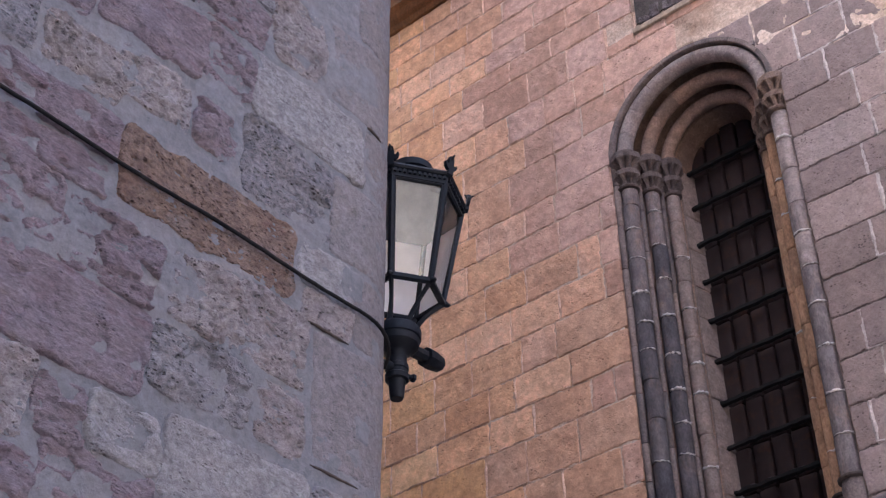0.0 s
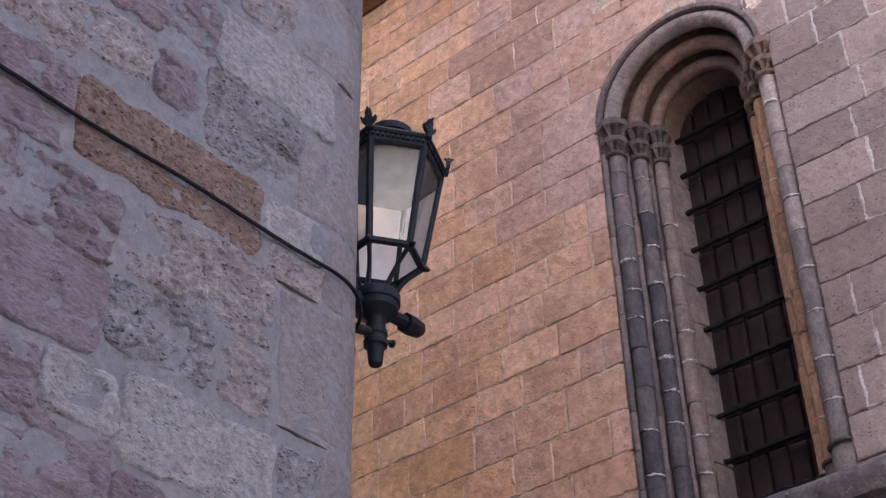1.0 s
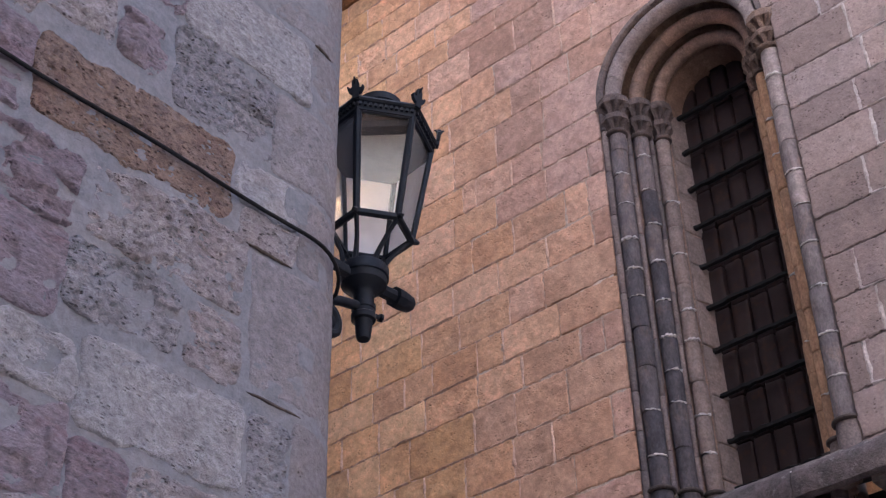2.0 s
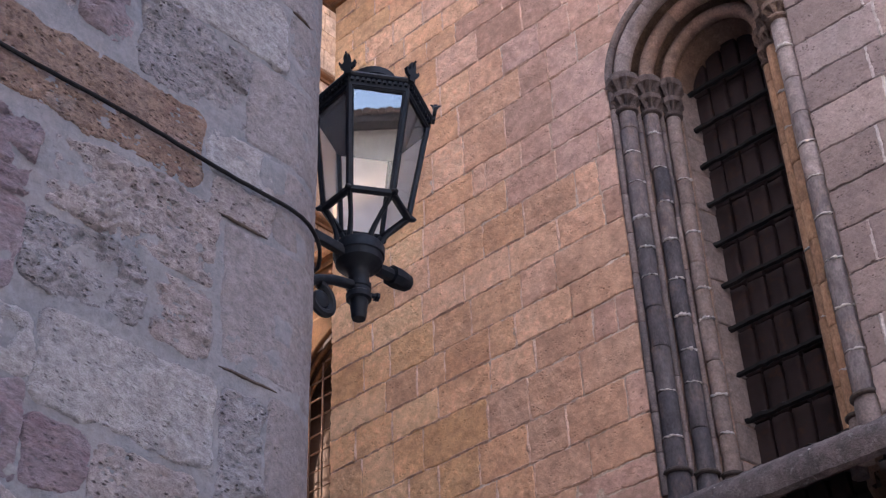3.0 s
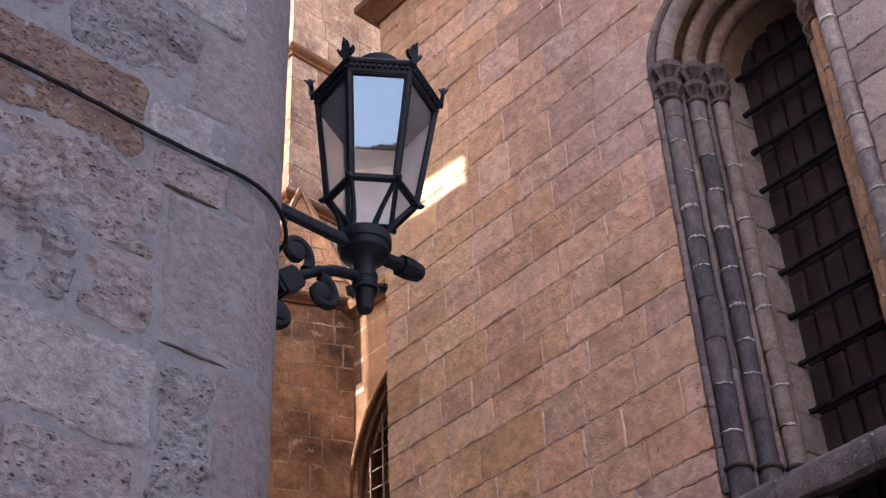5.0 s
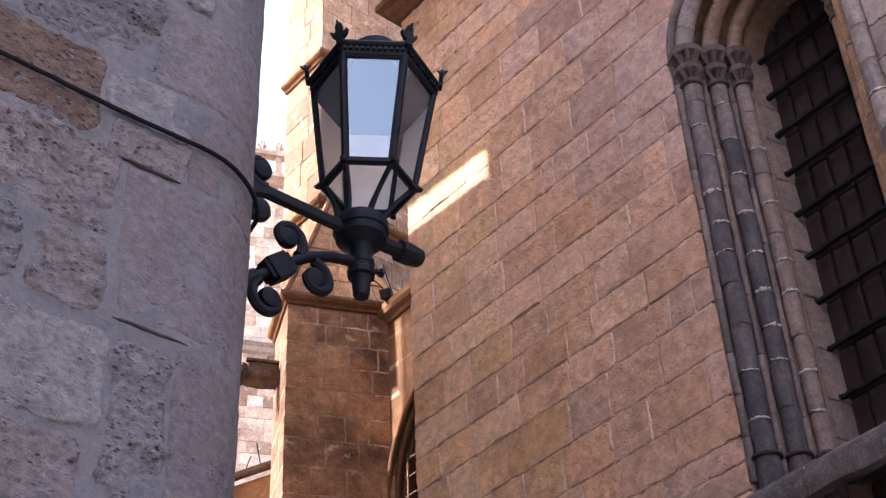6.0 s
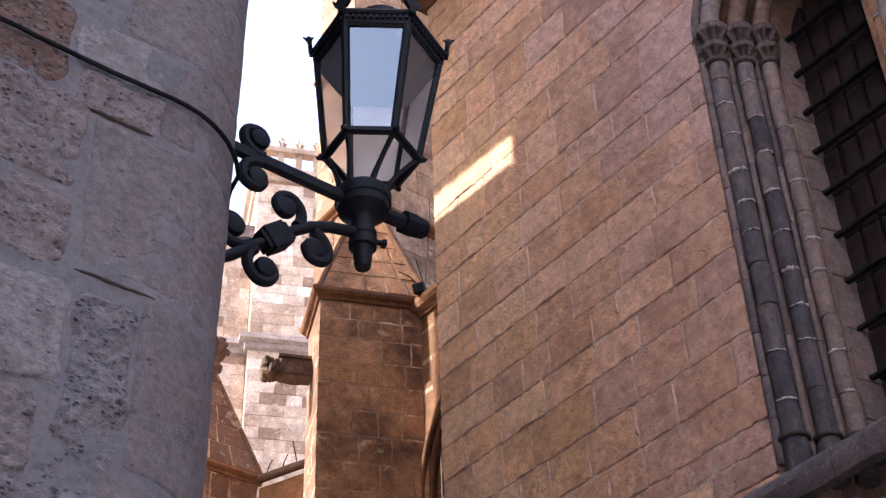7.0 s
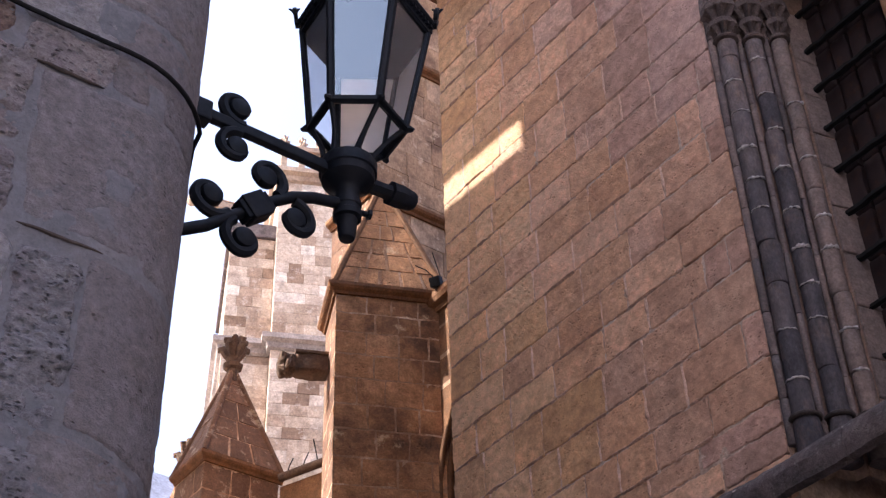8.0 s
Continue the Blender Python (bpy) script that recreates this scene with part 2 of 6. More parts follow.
RUBBLE_BEIGE = stone_material("beige_rubble", [(0.230, 0.209, 0.223), (0.279, 0.261, 0.278), (0.311, 0.296, 0.319)], grain=190, blotch=9, bump=0.74, pits=0.9, pit_scale=62, stain=0.45, stain_color=(0.138, 0.113, 0.120), stain_scale=6.0,
                              streak=1.4, speck=0.38, contrast=0.95, pit_cover=0.46, own=0.4, mottle=(((0.339, 0.324, 0.343), 13.0, 0.54, 0.6), ((0.218, 0.172, 0.170), 9.0, 0.55, 0.6), ((0.242, 0.210, 0.250), 16.0, 0.56, 0.6)))
RUBBLE_BROWN = stone_material("brown_rubble", [(0.175, 0.127, 0.112), (0.206, 0.151, 0.129), (0.224, 0.168, 0.147)], grain=190, blotch=9, bump=0.74, pits=1.0, pit_scale=62, stain=0.45, stain_color=(0.093, 0.063, 0.059), stain_scale=6.0,
                              streak=1.6, speck=0.38, contrast=0.95, pit_cover=0.42, own=0.4, mottle=(((0.235, 0.203, 0.202), 10.0, 0.53, 0.65), ((0.172, 0.105, 0.090), 7.0, 0.53, 0.6), ((0.132, 0.097, 0.104), 18.0, 0.56, 0.6)))
RUBBLE_PURPLE = stone_material("purple_rubble", [(0.186, 0.153, 0.186), (0.224, 0.194, 0.230), (0.269, 0.238, 0.279)], grain=190, blotch=9, bump=0.74, pits=0.5, pit_scale=62, stain=0.45, stain_color=(0.123, 0.081, 0.103), stain_scale=6.0,
                              streak=2.6, speck=0.38, contrast=0.95, pit_cover=0.52, own=0.4, mottle=(((0.186, 0.120, 0.148), 6.0, 0.53, 0.7), ((0.275, 0.260, 0.308), 8.0, 0.54, 0.65), ((0.255, 0.209, 0.211), 13.0, 0.57, 0.5)))
RUBBLE_GREY = stone_material("grey_rubble", [(0.181, 0.180, 0.208), (0.228, 0.229, 0.260), (0.268, 0.273, 0.305)], grain=190, blotch=9, bump=0.74, pits=1.0, pit_scale=62, stain=0.45, stain_color=(0.096, 0.088, 0.097), stain_scale=6.0,
                              streak=1.5, speck=0.38, contrast=0.95, pit_cover=0.43, own=0.4, mottle=(((0.288, 0.289, 0.314), 12.0, 0.54, 0.6), ((0.175, 0.159, 0.188), 9.0, 0.53, 0.6), ((0.232, 0.195, 0.192), 15.0, 0.58, 0.5)))
RUBBLE_WHITE = stone_material("white_rubble", [(0.270, 0.268, 0.293), (0.317, 0.323, 0.352)], grain=190, blotch=9, bump=0.74, pits=0.6, pit_scale=62, stain=0.45, stain_color=(0.191, 0.170, 0.175), stain_scale=6.0,
                              streak=1.3, speck=0.38, contrast=0.95, pit_cover=0.5, own=0.4, mottle=(((0.348, 0.354, 0.383), 14.0, 0.54, 0.55), ((0.252, 0.238, 0.255), 10.0, 0.54, 0.6), ((0.295, 0.260, 0.250), 17.0, 0.58, 0.4)))
PILLAR = stone_material("pillar_stone", [(0.168, 0.157, 0.172), (0.197, 0.187, 0.204), (0.221, 0.215, 0.235)], grain=190, blotch=9, bump=0.55, pits=0.75, pit_scale=62, stain=0.35, stain_color=(0.153, 0.136, 0.143), stain_scale=6.0,
                              streak=1.2, speck=0.38, contrast=0.8, pit_cover=0.54, own=0.4, mottle=(((0.236, 0.232, 0.259), 8.0, 0.54, 0.55), ((0.186, 0.163, 0.157), 5.0, 0.54, 0.6), ((0.149, 0.144, 0.164), 13.0, 0.58, 0.5)))
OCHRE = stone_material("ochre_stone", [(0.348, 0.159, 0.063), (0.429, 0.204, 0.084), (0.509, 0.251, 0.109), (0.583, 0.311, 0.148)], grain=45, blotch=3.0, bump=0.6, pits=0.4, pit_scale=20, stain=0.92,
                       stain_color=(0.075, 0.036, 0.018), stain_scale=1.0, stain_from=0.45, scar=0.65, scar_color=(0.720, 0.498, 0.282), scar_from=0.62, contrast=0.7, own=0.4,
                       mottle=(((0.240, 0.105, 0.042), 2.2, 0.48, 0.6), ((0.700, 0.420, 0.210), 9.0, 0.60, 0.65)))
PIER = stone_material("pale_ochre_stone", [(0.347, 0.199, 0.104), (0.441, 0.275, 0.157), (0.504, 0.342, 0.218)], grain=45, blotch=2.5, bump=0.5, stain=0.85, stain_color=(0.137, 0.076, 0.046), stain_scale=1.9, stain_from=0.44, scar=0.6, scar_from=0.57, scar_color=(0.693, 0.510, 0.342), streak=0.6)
# cap stone, also for faces darkened in colour to tone the sun down
TAN = stone_material("tan_cap_and_dimmed_face_stone", [(0.105, 0.051, 0.026), (0.151, 0.077, 0.041), (0.194, 0.107, 0.059)], grain=45, blotch=3.0, bump=0.6, pits=0.4, pit_scale=20, stain=0.7, stain_color=(0.079, 0.046, 0.028), stain_scale=2.0, scar=0.4, scar_from=0.56)
OCHRE_PLAIN = stone_material("ochre_moulding", [(0.134, 0.06, 0.024), (0.222, 0.105, 0.043)], grain=40, blotch=3, bump=0.4, per_piece=False, stain=0.7, stain_color=(0.07, 0.034, 0.018), stain_scale=1.6)
PALE = stone_material("pale_tower_stone", [(0.193, 0.126, 0.085), (0.304, 0.219, 0.162), (0.386, 0.298, 0.228), (0.460, 0.372, 0.294), (0.478, 0.391, 0.314), (0.534, 0.451, 0.375), (0.681, 0.614, 0.541)], grain=30, blotch=2.4, bump=0.4, stain=0.55, stain_color=(0.156, 0.107, 0.081), stain_scale=2.5, scar=0.4, scar_color=(0.626, 0.567, 0.513), scar_from=0.55, own=0.85)
PALE_PLAIN = stone_material("pale_tower_trim", [(0.325, 0.241, 0.180), (0.463, 0.369, 0.286)], grain=25, blotch=1.6, bump=0.4, per_piece=False, stain=0.6, stain_color=(0.154, 0.110, 0.086))
GREY_TRIM = stone_material("grey_string_course", [(0.26, 0.225, 0.21), (0.36, 0.32, 0.30)], grain=25, blotch=1.6, bump=0.4, per_piece=False, stain=0.6, stain_color=(0.13, 0.105, 0.095))
PALE_MORTAR = stone_material("pale_repointing", [(0.314, 0.268, 0.254), (0.443, 0.388, 0.371), (0.553, 0.497, 0.479)], grain=60, blotch=2.5, bump=0.3, per_piece=False, stain=0.6, stain_color=(0.22, 0.17, 0.15))
OCHRE_MORTAR = stone_material("ochre_mortar", [(0.240, 0.125, 0.060), (0.400, 0.225, 0.120), (0.740, 0.540, 0.360)], grain=40, blotch=2.6, bump=0.3, per_piece=False, stain=0.6, stain_color=(0.088, 0.045, 0.025))
GARGOYLE = stone_material("gargoyle_stone", [(0.07, 0.04, 0.024), (0.13, 0.078, 0.046)], grain=40, blotch=6, bump=0.6, per_piece=False, stain=0.6, stain_color=(0.035, 0.02, 0.012), stain_scale=4)
JOINT_DARK = stone_material("open_joint", [(0.05, 0.04, 0.038), (0.10, 0.08, 0.07)], grain=60, blotch=4, per_piece=False, stain=0.0)
PLASTER = stone_material("pale_plaster", [(0.52, 0.44, 0.38), (0.62, 0.54, 0.48)], grain=20, blotch=0.6, bump=0.2, per_piece=False, stain=0.3, stain_color=(0.3, 0.24, 0.2))
ROOF_TILE = stone_material("clay_tile", [(0.126, 0.07, 0.048), (0.176, 0.11, 0.078)], grain=20, blotch=3, bump=0.3, per_piece=True, stain=0.4)
SLATE = stone_material("blue_slate", [(0.16, 0.17, 0.22), (0.24, 0.25, 0.31)], grain=8, blotch=0.8, bump=0.2, per_piece=False, stain=0.2)
PAVING = stone_material("street_paving", [(0.320, 0.284, 0.256), (0.448, 0.395, 0.357)], grain=30, blotch=1.0, bump=0.3, per_piece=False)
IRON = paint_material("black_painted_iron", (0.0065, 0.0092, 0.0150), rough=0.55, rust=0.03, gloss=0.22)
BAR_IRON = paint_material("dark_window_iron", (0.007, 0.0065, 0.0075), rough=0.75, rust=0.1, gloss=0.2)
RUST_IRON = paint_material("rusty_grille_iron", (0.16, 0.085, 0.05), rough=0.85, rust=0.6)
PANE_DARK = paint_material("dark_alabaster_pane", (0.032, 0.0225, 0.0222), rough=0.8, rust=0.25, scale=14, gloss=0.06)
LEADED = paint_material("brown_leaded_lights", (0.075, 0.042, 0.027), rough=0.8, scale=10, gloss=0.1)
DARK_GLASS = paint_material("dark_leaded_glass", (0.03, 0.025, 0.022), rough=0.25, scale=10)
CABLE = paint_material("black_cable_rubber", (0.008, 0.008, 0.010), rough=0.7, gloss=0.2)
LAMP_GLASS = lantern_glass_material("lantern_glass", 0.03, 0.5, 0.21)
SIDE_GLASS = lantern_glass_material("dusty_lantern_glass", 0.07, 0.5, 0.14)
# brightness of the back panes put in as a thick white film
HAZY_GLASS = lantern_glass_material("whitened_lantern_glass", 0.92, 0.75, 0.35)
THIN_HAZE = lantern_glass_material("thinly_hazed_lantern_glass", 0.34, 0.4, 0.12)
EAVE_WOOD = paint_material("dark_eave_wood", (0.05, 0.035, 0.03), rough=0.8, gloss=0.2)


# ---- mesh helpers ----
def thing(name, m, label, category, group="", kind=""):
    ob = new(name)
    ob.empty_display_size = 0.1
    ob.matrix_basis = m
    return tagged(ob, label, category, group, kind)


def mesh_of(name, bm, material, smooth=False):
    me = bpy.data.meshes.new(name)
    bmesh.ops.recalc_face_normals(bm, faces=bm.faces[:])
    bm.to_mesh(me)
    bm.free()
    me.materials.append(material)
    if smooth:
        me.shade_smooth()
        me.set_sharp_from_angle(angle=radians(38))
    return me


def part(name, bm, material, parent=None, label="", smooth=False):
    ob = new(name, mesh_of(name, bm, material, smooth))
    if parent:
        ob.parent = parent
    return tagged(ob, label)


def box(bm, x0, x1, y0, y1, z0, z1, bevel=0.0):
    vs = [bm.verts.new((x, y, z)) for x in (x0, x1) for y in (y0, y1) for z in (z0, z1)]
    fs = [bm.faces.new([vs[i] for i in q]) for q in ((0, 1, 3, 2), (4, 6, 7, 5), (0, 4, 5, 1), (2, 3, 7, 6), (0, 2, 6, 4), (1, 5, 7, 3))]
    if bevel:
        es = list({e for f in fs for e in f.edges})
        bmesh.ops.bevel(bm, geom=es, offset=bevel, segments=2, profile=0.6, affect="EDGES")
    return bm


def lathe(bm, profile, seg=24, m=Matrix(), arc=2 * math.pi, start=0.0):
    """Turns a profile of (radius, height) round the z axis."""
    closed = abs(arc - 2 * math.pi) < 1e-6
    n = seg if closed else seg + 1
    rings = [[bm.verts.new(m @ Vector((r * math.cos(start + arc * i / seg), r * math.sin(start + arc * i / seg), z))) for i in range(n)] for r, z in profile]
    for a, b in zip(rings, rings[1:]):
        for i in range(seg):
            j = (i + 1) % n
            bm.faces.new((a[i], a[j], b[j], b[i]))
    if closed:
        for ring, (r, z) in ((rings[0], profile[0]), (rings[-1], profile[-1])):
            if r > 1e-5:
                bm.faces.new(ring)
    bmesh.ops.remove_doubles(bm, verts=[v for ring in rings for v in ring], dist=1e-6)
    return bm


def tube(bm, points, radius, seg=10, flat=1.0, cap=True):
    """A round bar along points; radius may be a list. flat squeezes it across."""
    pts = [Vector(p) for p in points]
    rad = radius if isinstance(radius, (list, tuple)) else [radius] * len(pts)
    rings, up = [], None
    for i, p in enumerate(pts):
        d = (pts[min(i + 1, len(pts) - 1)] - pts[max(i - 1, 0)]).normalized()
        if up is None:
            up = Vector((0, 0, 1)) if abs(d.z) < 0.9 else Vector((0, 1, 0))
        side = d.cross(up).normalized()
        up = side.cross(d).normalized()
        rings.append([bm.verts.new(p + rad[i] * (math.cos(a) * side * flat + math.sin(a) * up)) for a in (2 * math.pi * (k + 0.5) / seg for k in range(seg))])
    for a, b in zip(rings, rings[1:]):
        for k in range(seg):
            bm.faces.new((a[k], a[(k + 1) % seg], b[(k + 1) % seg], b[k]))
    if cap:
        bm.faces.new(rings[0])
        bm.faces.new(rings[-1])
    return bm


def sweep(bm, points, profile, closed_profile=True):
    """Sweeps a profile of (out, up) along a level line of (x, y, z), out to its right, with mitred corners."""
    pts = [Vector(p) for p in points]
    rings = []
    for i, p in enumerate(pts):
        a = (pts[i] - pts[i - 1]).normalized() if i else (pts[1] - pts[0]).normalized()
        b = (pts[i + 1] - pts[i]).normalized() if i + 1 < len(pts) else a
        na, nb = Vector((a.y, -a.x, 0)), Vector((b.y, -b.x, 0))
        out = (na + nb) / max(1 + na.dot(nb), 0.15)
        rings.append([bm.verts.new(p + out * o + Vector((0, 0, u))) for o, u in profile])
    n = len(profile)
    for a, b in zip(rings, rings[1:]):
        for k in range(n if closed_profile else n - 1):
            bm.faces.new((a[k], a[(k + 1) % n], b[(k + 1) % n], b[k]))
    if closed_profile:
        bm.faces.new(rings[0])
        bm.faces.new(rings[-1])
    return bm


def prism(bm, poly, z0, z1):
    lo, hi = [bm.verts.new((x, y, z0)) for x, y in poly], [bm.verts.new((x, y, z1)) for x, y in poly]
    bm.faces.new(lo)
    bm.faces.new(hi)
    for i in range(len(poly)):
        j = (i + 1) % len(poly)
        bm.faces.new((lo[i], lo[j], hi[j], hi[i]))
    return bm


def block(bm, to_world, u0, u1, v0, v1, depth=0.02, nu=3, nv=2, wobble=0.006, bulge=0.003, rough=0.0, round_=0.3, rng=random, ease=0.22, rim=0.009, nibble=0.0):
    """One dressed or rough stone on a wall: a grid of (along, up, out) laid into the world by to_world, edges uneven, rim eased back."""
    seed = rng.uniform(0, 100)
    grid = []
    spread = lambda n, l: [0.0] + [min(rim / l, 0.2) + (1 - 2 * min(rim / l, 0.2)) * i / max(n - 2, 1) for i in range(n - 1)] + [1.0] if n > 2 else steps(0.0, 1.0, n)
    su, sv = spread(nu, abs(u1 - u0)), spread(nv, abs(v1 - v0))
    for j in range(nv + 1):
        row = []
        for i in range(nu + 1):
            s, t = su[i], sv[j]
            u, v = u0 + (u1 - u0) * s, v0 + (v1 - v0) * t
            w = 0.5 if (i in (0, nu)) or (j in (0, nv)) else 0.2
            u += wobble * 2 * w * noise.noise((u * 9 + seed, v * 9, seed)) + (wobble * (0.9 * noise.noise((v * 31, seed, u * 3)) + rng.uniform(-0.3, 0.3)) if i in (0, nu) else 0)
            v += wobble * 2 * w * noise.noise((u * 9, v * 9 + seed, seed + 7)) + (wobble * (0.9 * noise.noise((u * 31, seed + 3, v * 3)) + rng.uniform(-0.3, 0.3)) if j in (0, nv) else 0)
            if nibble and i in (0, nu):
                u += (1 if i == 0 else -1) * nibble * max(0.0, noise.noise((v * 26, seed, i)) + 0.7 * noise.noise((v * 70, seed, i + 5)))
            if nibble and j in (0, nv):
                v += (1 if j == 0 else -1) * nibble * max(0.0, noise.noise((u * 26, seed, j + 2)) + 0.7 * noise.noise((u * 70, seed, j + 9)))
            cu, cv = abs(2 * s - 1), abs(2 * t - 1)
            if round_ and cu > 0.99 and cv > 0.99:
                u += (0.5 - s) * 2 * round_ * wobble * 3
                v += (0.5 - t) * 2 * round_ * wobble * 3
            rim = max(cu, cv)
            out = bulge * (1 - max(cu ** 3, cv ** 3)) + rough * (noise.noise((u * 14, v * 14, seed)) + 0.6 * noise.noise((u * 37, v * 37, seed)))
            if rim > 0.99:
                out -= depth * ease
            row.append(bm.verts.new(to_world(u, v, out)))
        grid.append(row)
    for j in range(nv):
        for i in range(nu):
            bm.faces.new((grid[j][i], grid[j][i + 1], grid[j + 1][i + 1], grid[j + 1][i]))
    loop = grid[0] + [r[-1] for r in grid[1:]] + grid[-1][-2::-1] + [r[0] for r in grid[-2:0:-1]]
    m = len(loop)
    border = [(i, 0) for i in range(nu + 1)] + [(nu, j) for j in range(1, nv + 1)] + [(i, nv) for i in range(nu - 1, -1, -1)] + [(0, j) for j in range(nv - 1, 0, -1)]
    back = []
    for (i, j) in border:
        back.append(bm.verts.new(to_world(u0 + (u1 - u0) * su[i], v0 + (v1 - v0) * sv[j], -depth)))
    for k in range(m):
        q = (k + 1) % m
        bm.faces.new((loop[k], loop[q], back[q], back[k]))
    return bm


def cuts(a, b, low, high, rng):
    """Splits a to b into lengths between low and high."""
    out, at = [a], a
    while b - at > high:
        at += rng.uniform(low, min(high, b - at - low * 0.7))
        out.append(at)
    if b - out[-1] > high * 0.98:
        out.append((out[-1] + b) / 2)
    return out + [b]


def plane_map(origin, along, outward):
    o, a, n = Vector(origin), Vector(along).normalized(), Vector(outward).normalized()
    return lambda u, v, w: o + a * u + n * w + Vector((0, 0, v))


def clad(parent, name, material, to_world, u0, u1, levels, low, high, rng, joint=0.012, depth=0.02, skip=None, **kw):
    """Lays courses of single stones on a wall."""
    for v0, v1 in zip(levels, levels[1:]):
        ends = cuts(u0, u1, low, high, rng)
        for a, b in zip(ends, ends[1:]):
            if skip and skip(a, b, v0, v1):
                continue
            ja = 0 if a == u0 else joint / 2
            jb = 0 if b == u1 else joint / 2
            bm = block(bmesh.new(), to_world, a + ja, b - jb, v0 + joint / 2, v1 - joint / 2, depth=depth, rng=rng, **kw)
            part(name, bm, material, parent)


def steps(a, b, n):
    return [a + (b - a) * i / n for i in range(n + 1)]


EDGE = 6.912            # where the church wall ends

# ---- ground and the houses behind ----
bm = bmesh.new()
g = [bm.verts.new((x, y, 0)) for x, y in ((-400, -400), (400, -400), (400, 400), (-400, 400))]
bm.faces.new(g)
tagged(part("ground", bm, PAVING), "worn grey stone paving of the lane", "ground", kind="structure")


def house_behind():
    """The plastered house across the small square, with a tiled eave."""
    h = thing("house", pose(-14.7, -15.8, 0, 0, 0, -20), "pale plastered house with a tiled eave across the square", "house")
    bm = box(bmesh.new(), -16, 14, -8, 0, 0, 17.1)
    part("wall", bm, PLASTER, h)
    bm = bmesh.new()
    box(bm, -16.3, 12.3, -4.2, 0.40, 17.1, 17.25)
    part("eave", bm, EAVE_WOOD, h)
    for i in range(172):
        x = -16 + 28 * (i + 0.5) / 172
        bm = tube(bmesh.new(), [(x, 0.46, 17.31 + 0.02 * math.sin(i * 2.3)), (x, -4.0, 19.2)], 0.076, 8)
        part("roof_tile", bm, ROOF_TILE, h)
    for i in range(7):
        x = -14 + 4 * i
        for z in (2.2, 5.4):
            w = part("window", box(bmesh.new(), x - 0.5, x + 0.5, -0.05, 0.03, z, z + 1.7), DARK_GLASS, h)
            part("frame", box(bmesh.new(), x - 0.6, x + 0.6, -0.04, 0.02, z - 0.1, z + 1.8), PALE_PLAIN, w)


house_behind()


# unseen house, added to hold skylight back from the walls
def sky_block_house(name_label, x0, x1, y0, y1, h):
    b = thing("house", pose(x0, y0, 0), name_label, "house")
    part("wall", box(bmesh.new(), 0, x1 - x0, 0, y1 - y0, 0, h), PLASTER, b)
    part("roof", box(bmesh.new(), -0.3, x1 - x0 + 0.3, -0.3, y1 - y0 + 0.3, h, h + 0.25), ROOF_TILE, b)


sky_block_house("unseen plain tall house added beside the square to cut skylight", -16.0, -12.2, -5.5, 9.0, 16.5)

# ---- the rubble house with the rounded corner ----
CX, CY, CR = -4.213, 2.952, 0.31
BEND = radians(72)                       # how far the corner turns
QUARTER = CR * BEND


def smooth_step(a, b, x):
    t = min(max((x - a) / (b - a), 0.0), 1.0)
    return t * t * (3 - 2 * t)


def lean_at(z):
    """The corner leans out a little with height."""
    return 0.012 * (min(max(z, 0.0), 6.5) - 3.4)


def round_wall(s, z, out):
    """Along the house wall: flat for s < 0, round the slightly leaning corner, then up the lane."""
    if s <= 0:
        return Vector((CX + s + lean_at(z) * smooth_step(-0.5, 0.0, s), CY - CR - out, z))
    if s <= QUARTER:
        a = s / CR
        return Vector((CX + lean_at(z) + (CR + out) * math.sin(a), CY - (CR + out) * math.cos(a), z))
    c, d, k = math.cos(BEND), math.sin(BEND), s - QUARTER
    return Vector((CX + lean_at(z) * (1 - smooth_step(0.8, 2.5, k)) + (CR + out) * d + k * c, CY - (CR + out) * c + k * d, z))


SUN_SLIT, SUN_SLIT_Z = 4.566, 10.93         # start of the added sun-patch slit along the lane, and its height
wall_house = thing("wall_house", pose(0, 0, 0), "grey and mauve rubble wall with a rounded stone corner", "wall", kind="structure")


def mortar_face(s, z):
    """How far the smeared mortar stands out: trowelled flush in places, raked back in others."""
    rough = smooth_step(-0.1, 0.35, noise.noise((s * 2.7, z * 2.7, 9)))
    return -0.002 + 0.006 * noise.noise((s * 4, z * 4, 3)) + 0.004 * noise.noise((s * 15, z * 19, 5)) + (0.0012 + 0.003 * rough) * noise.noise((s * 48, z * 60, 7)) + 0.0025 * rough * noise.noise((s * 110, z * 120, 4))


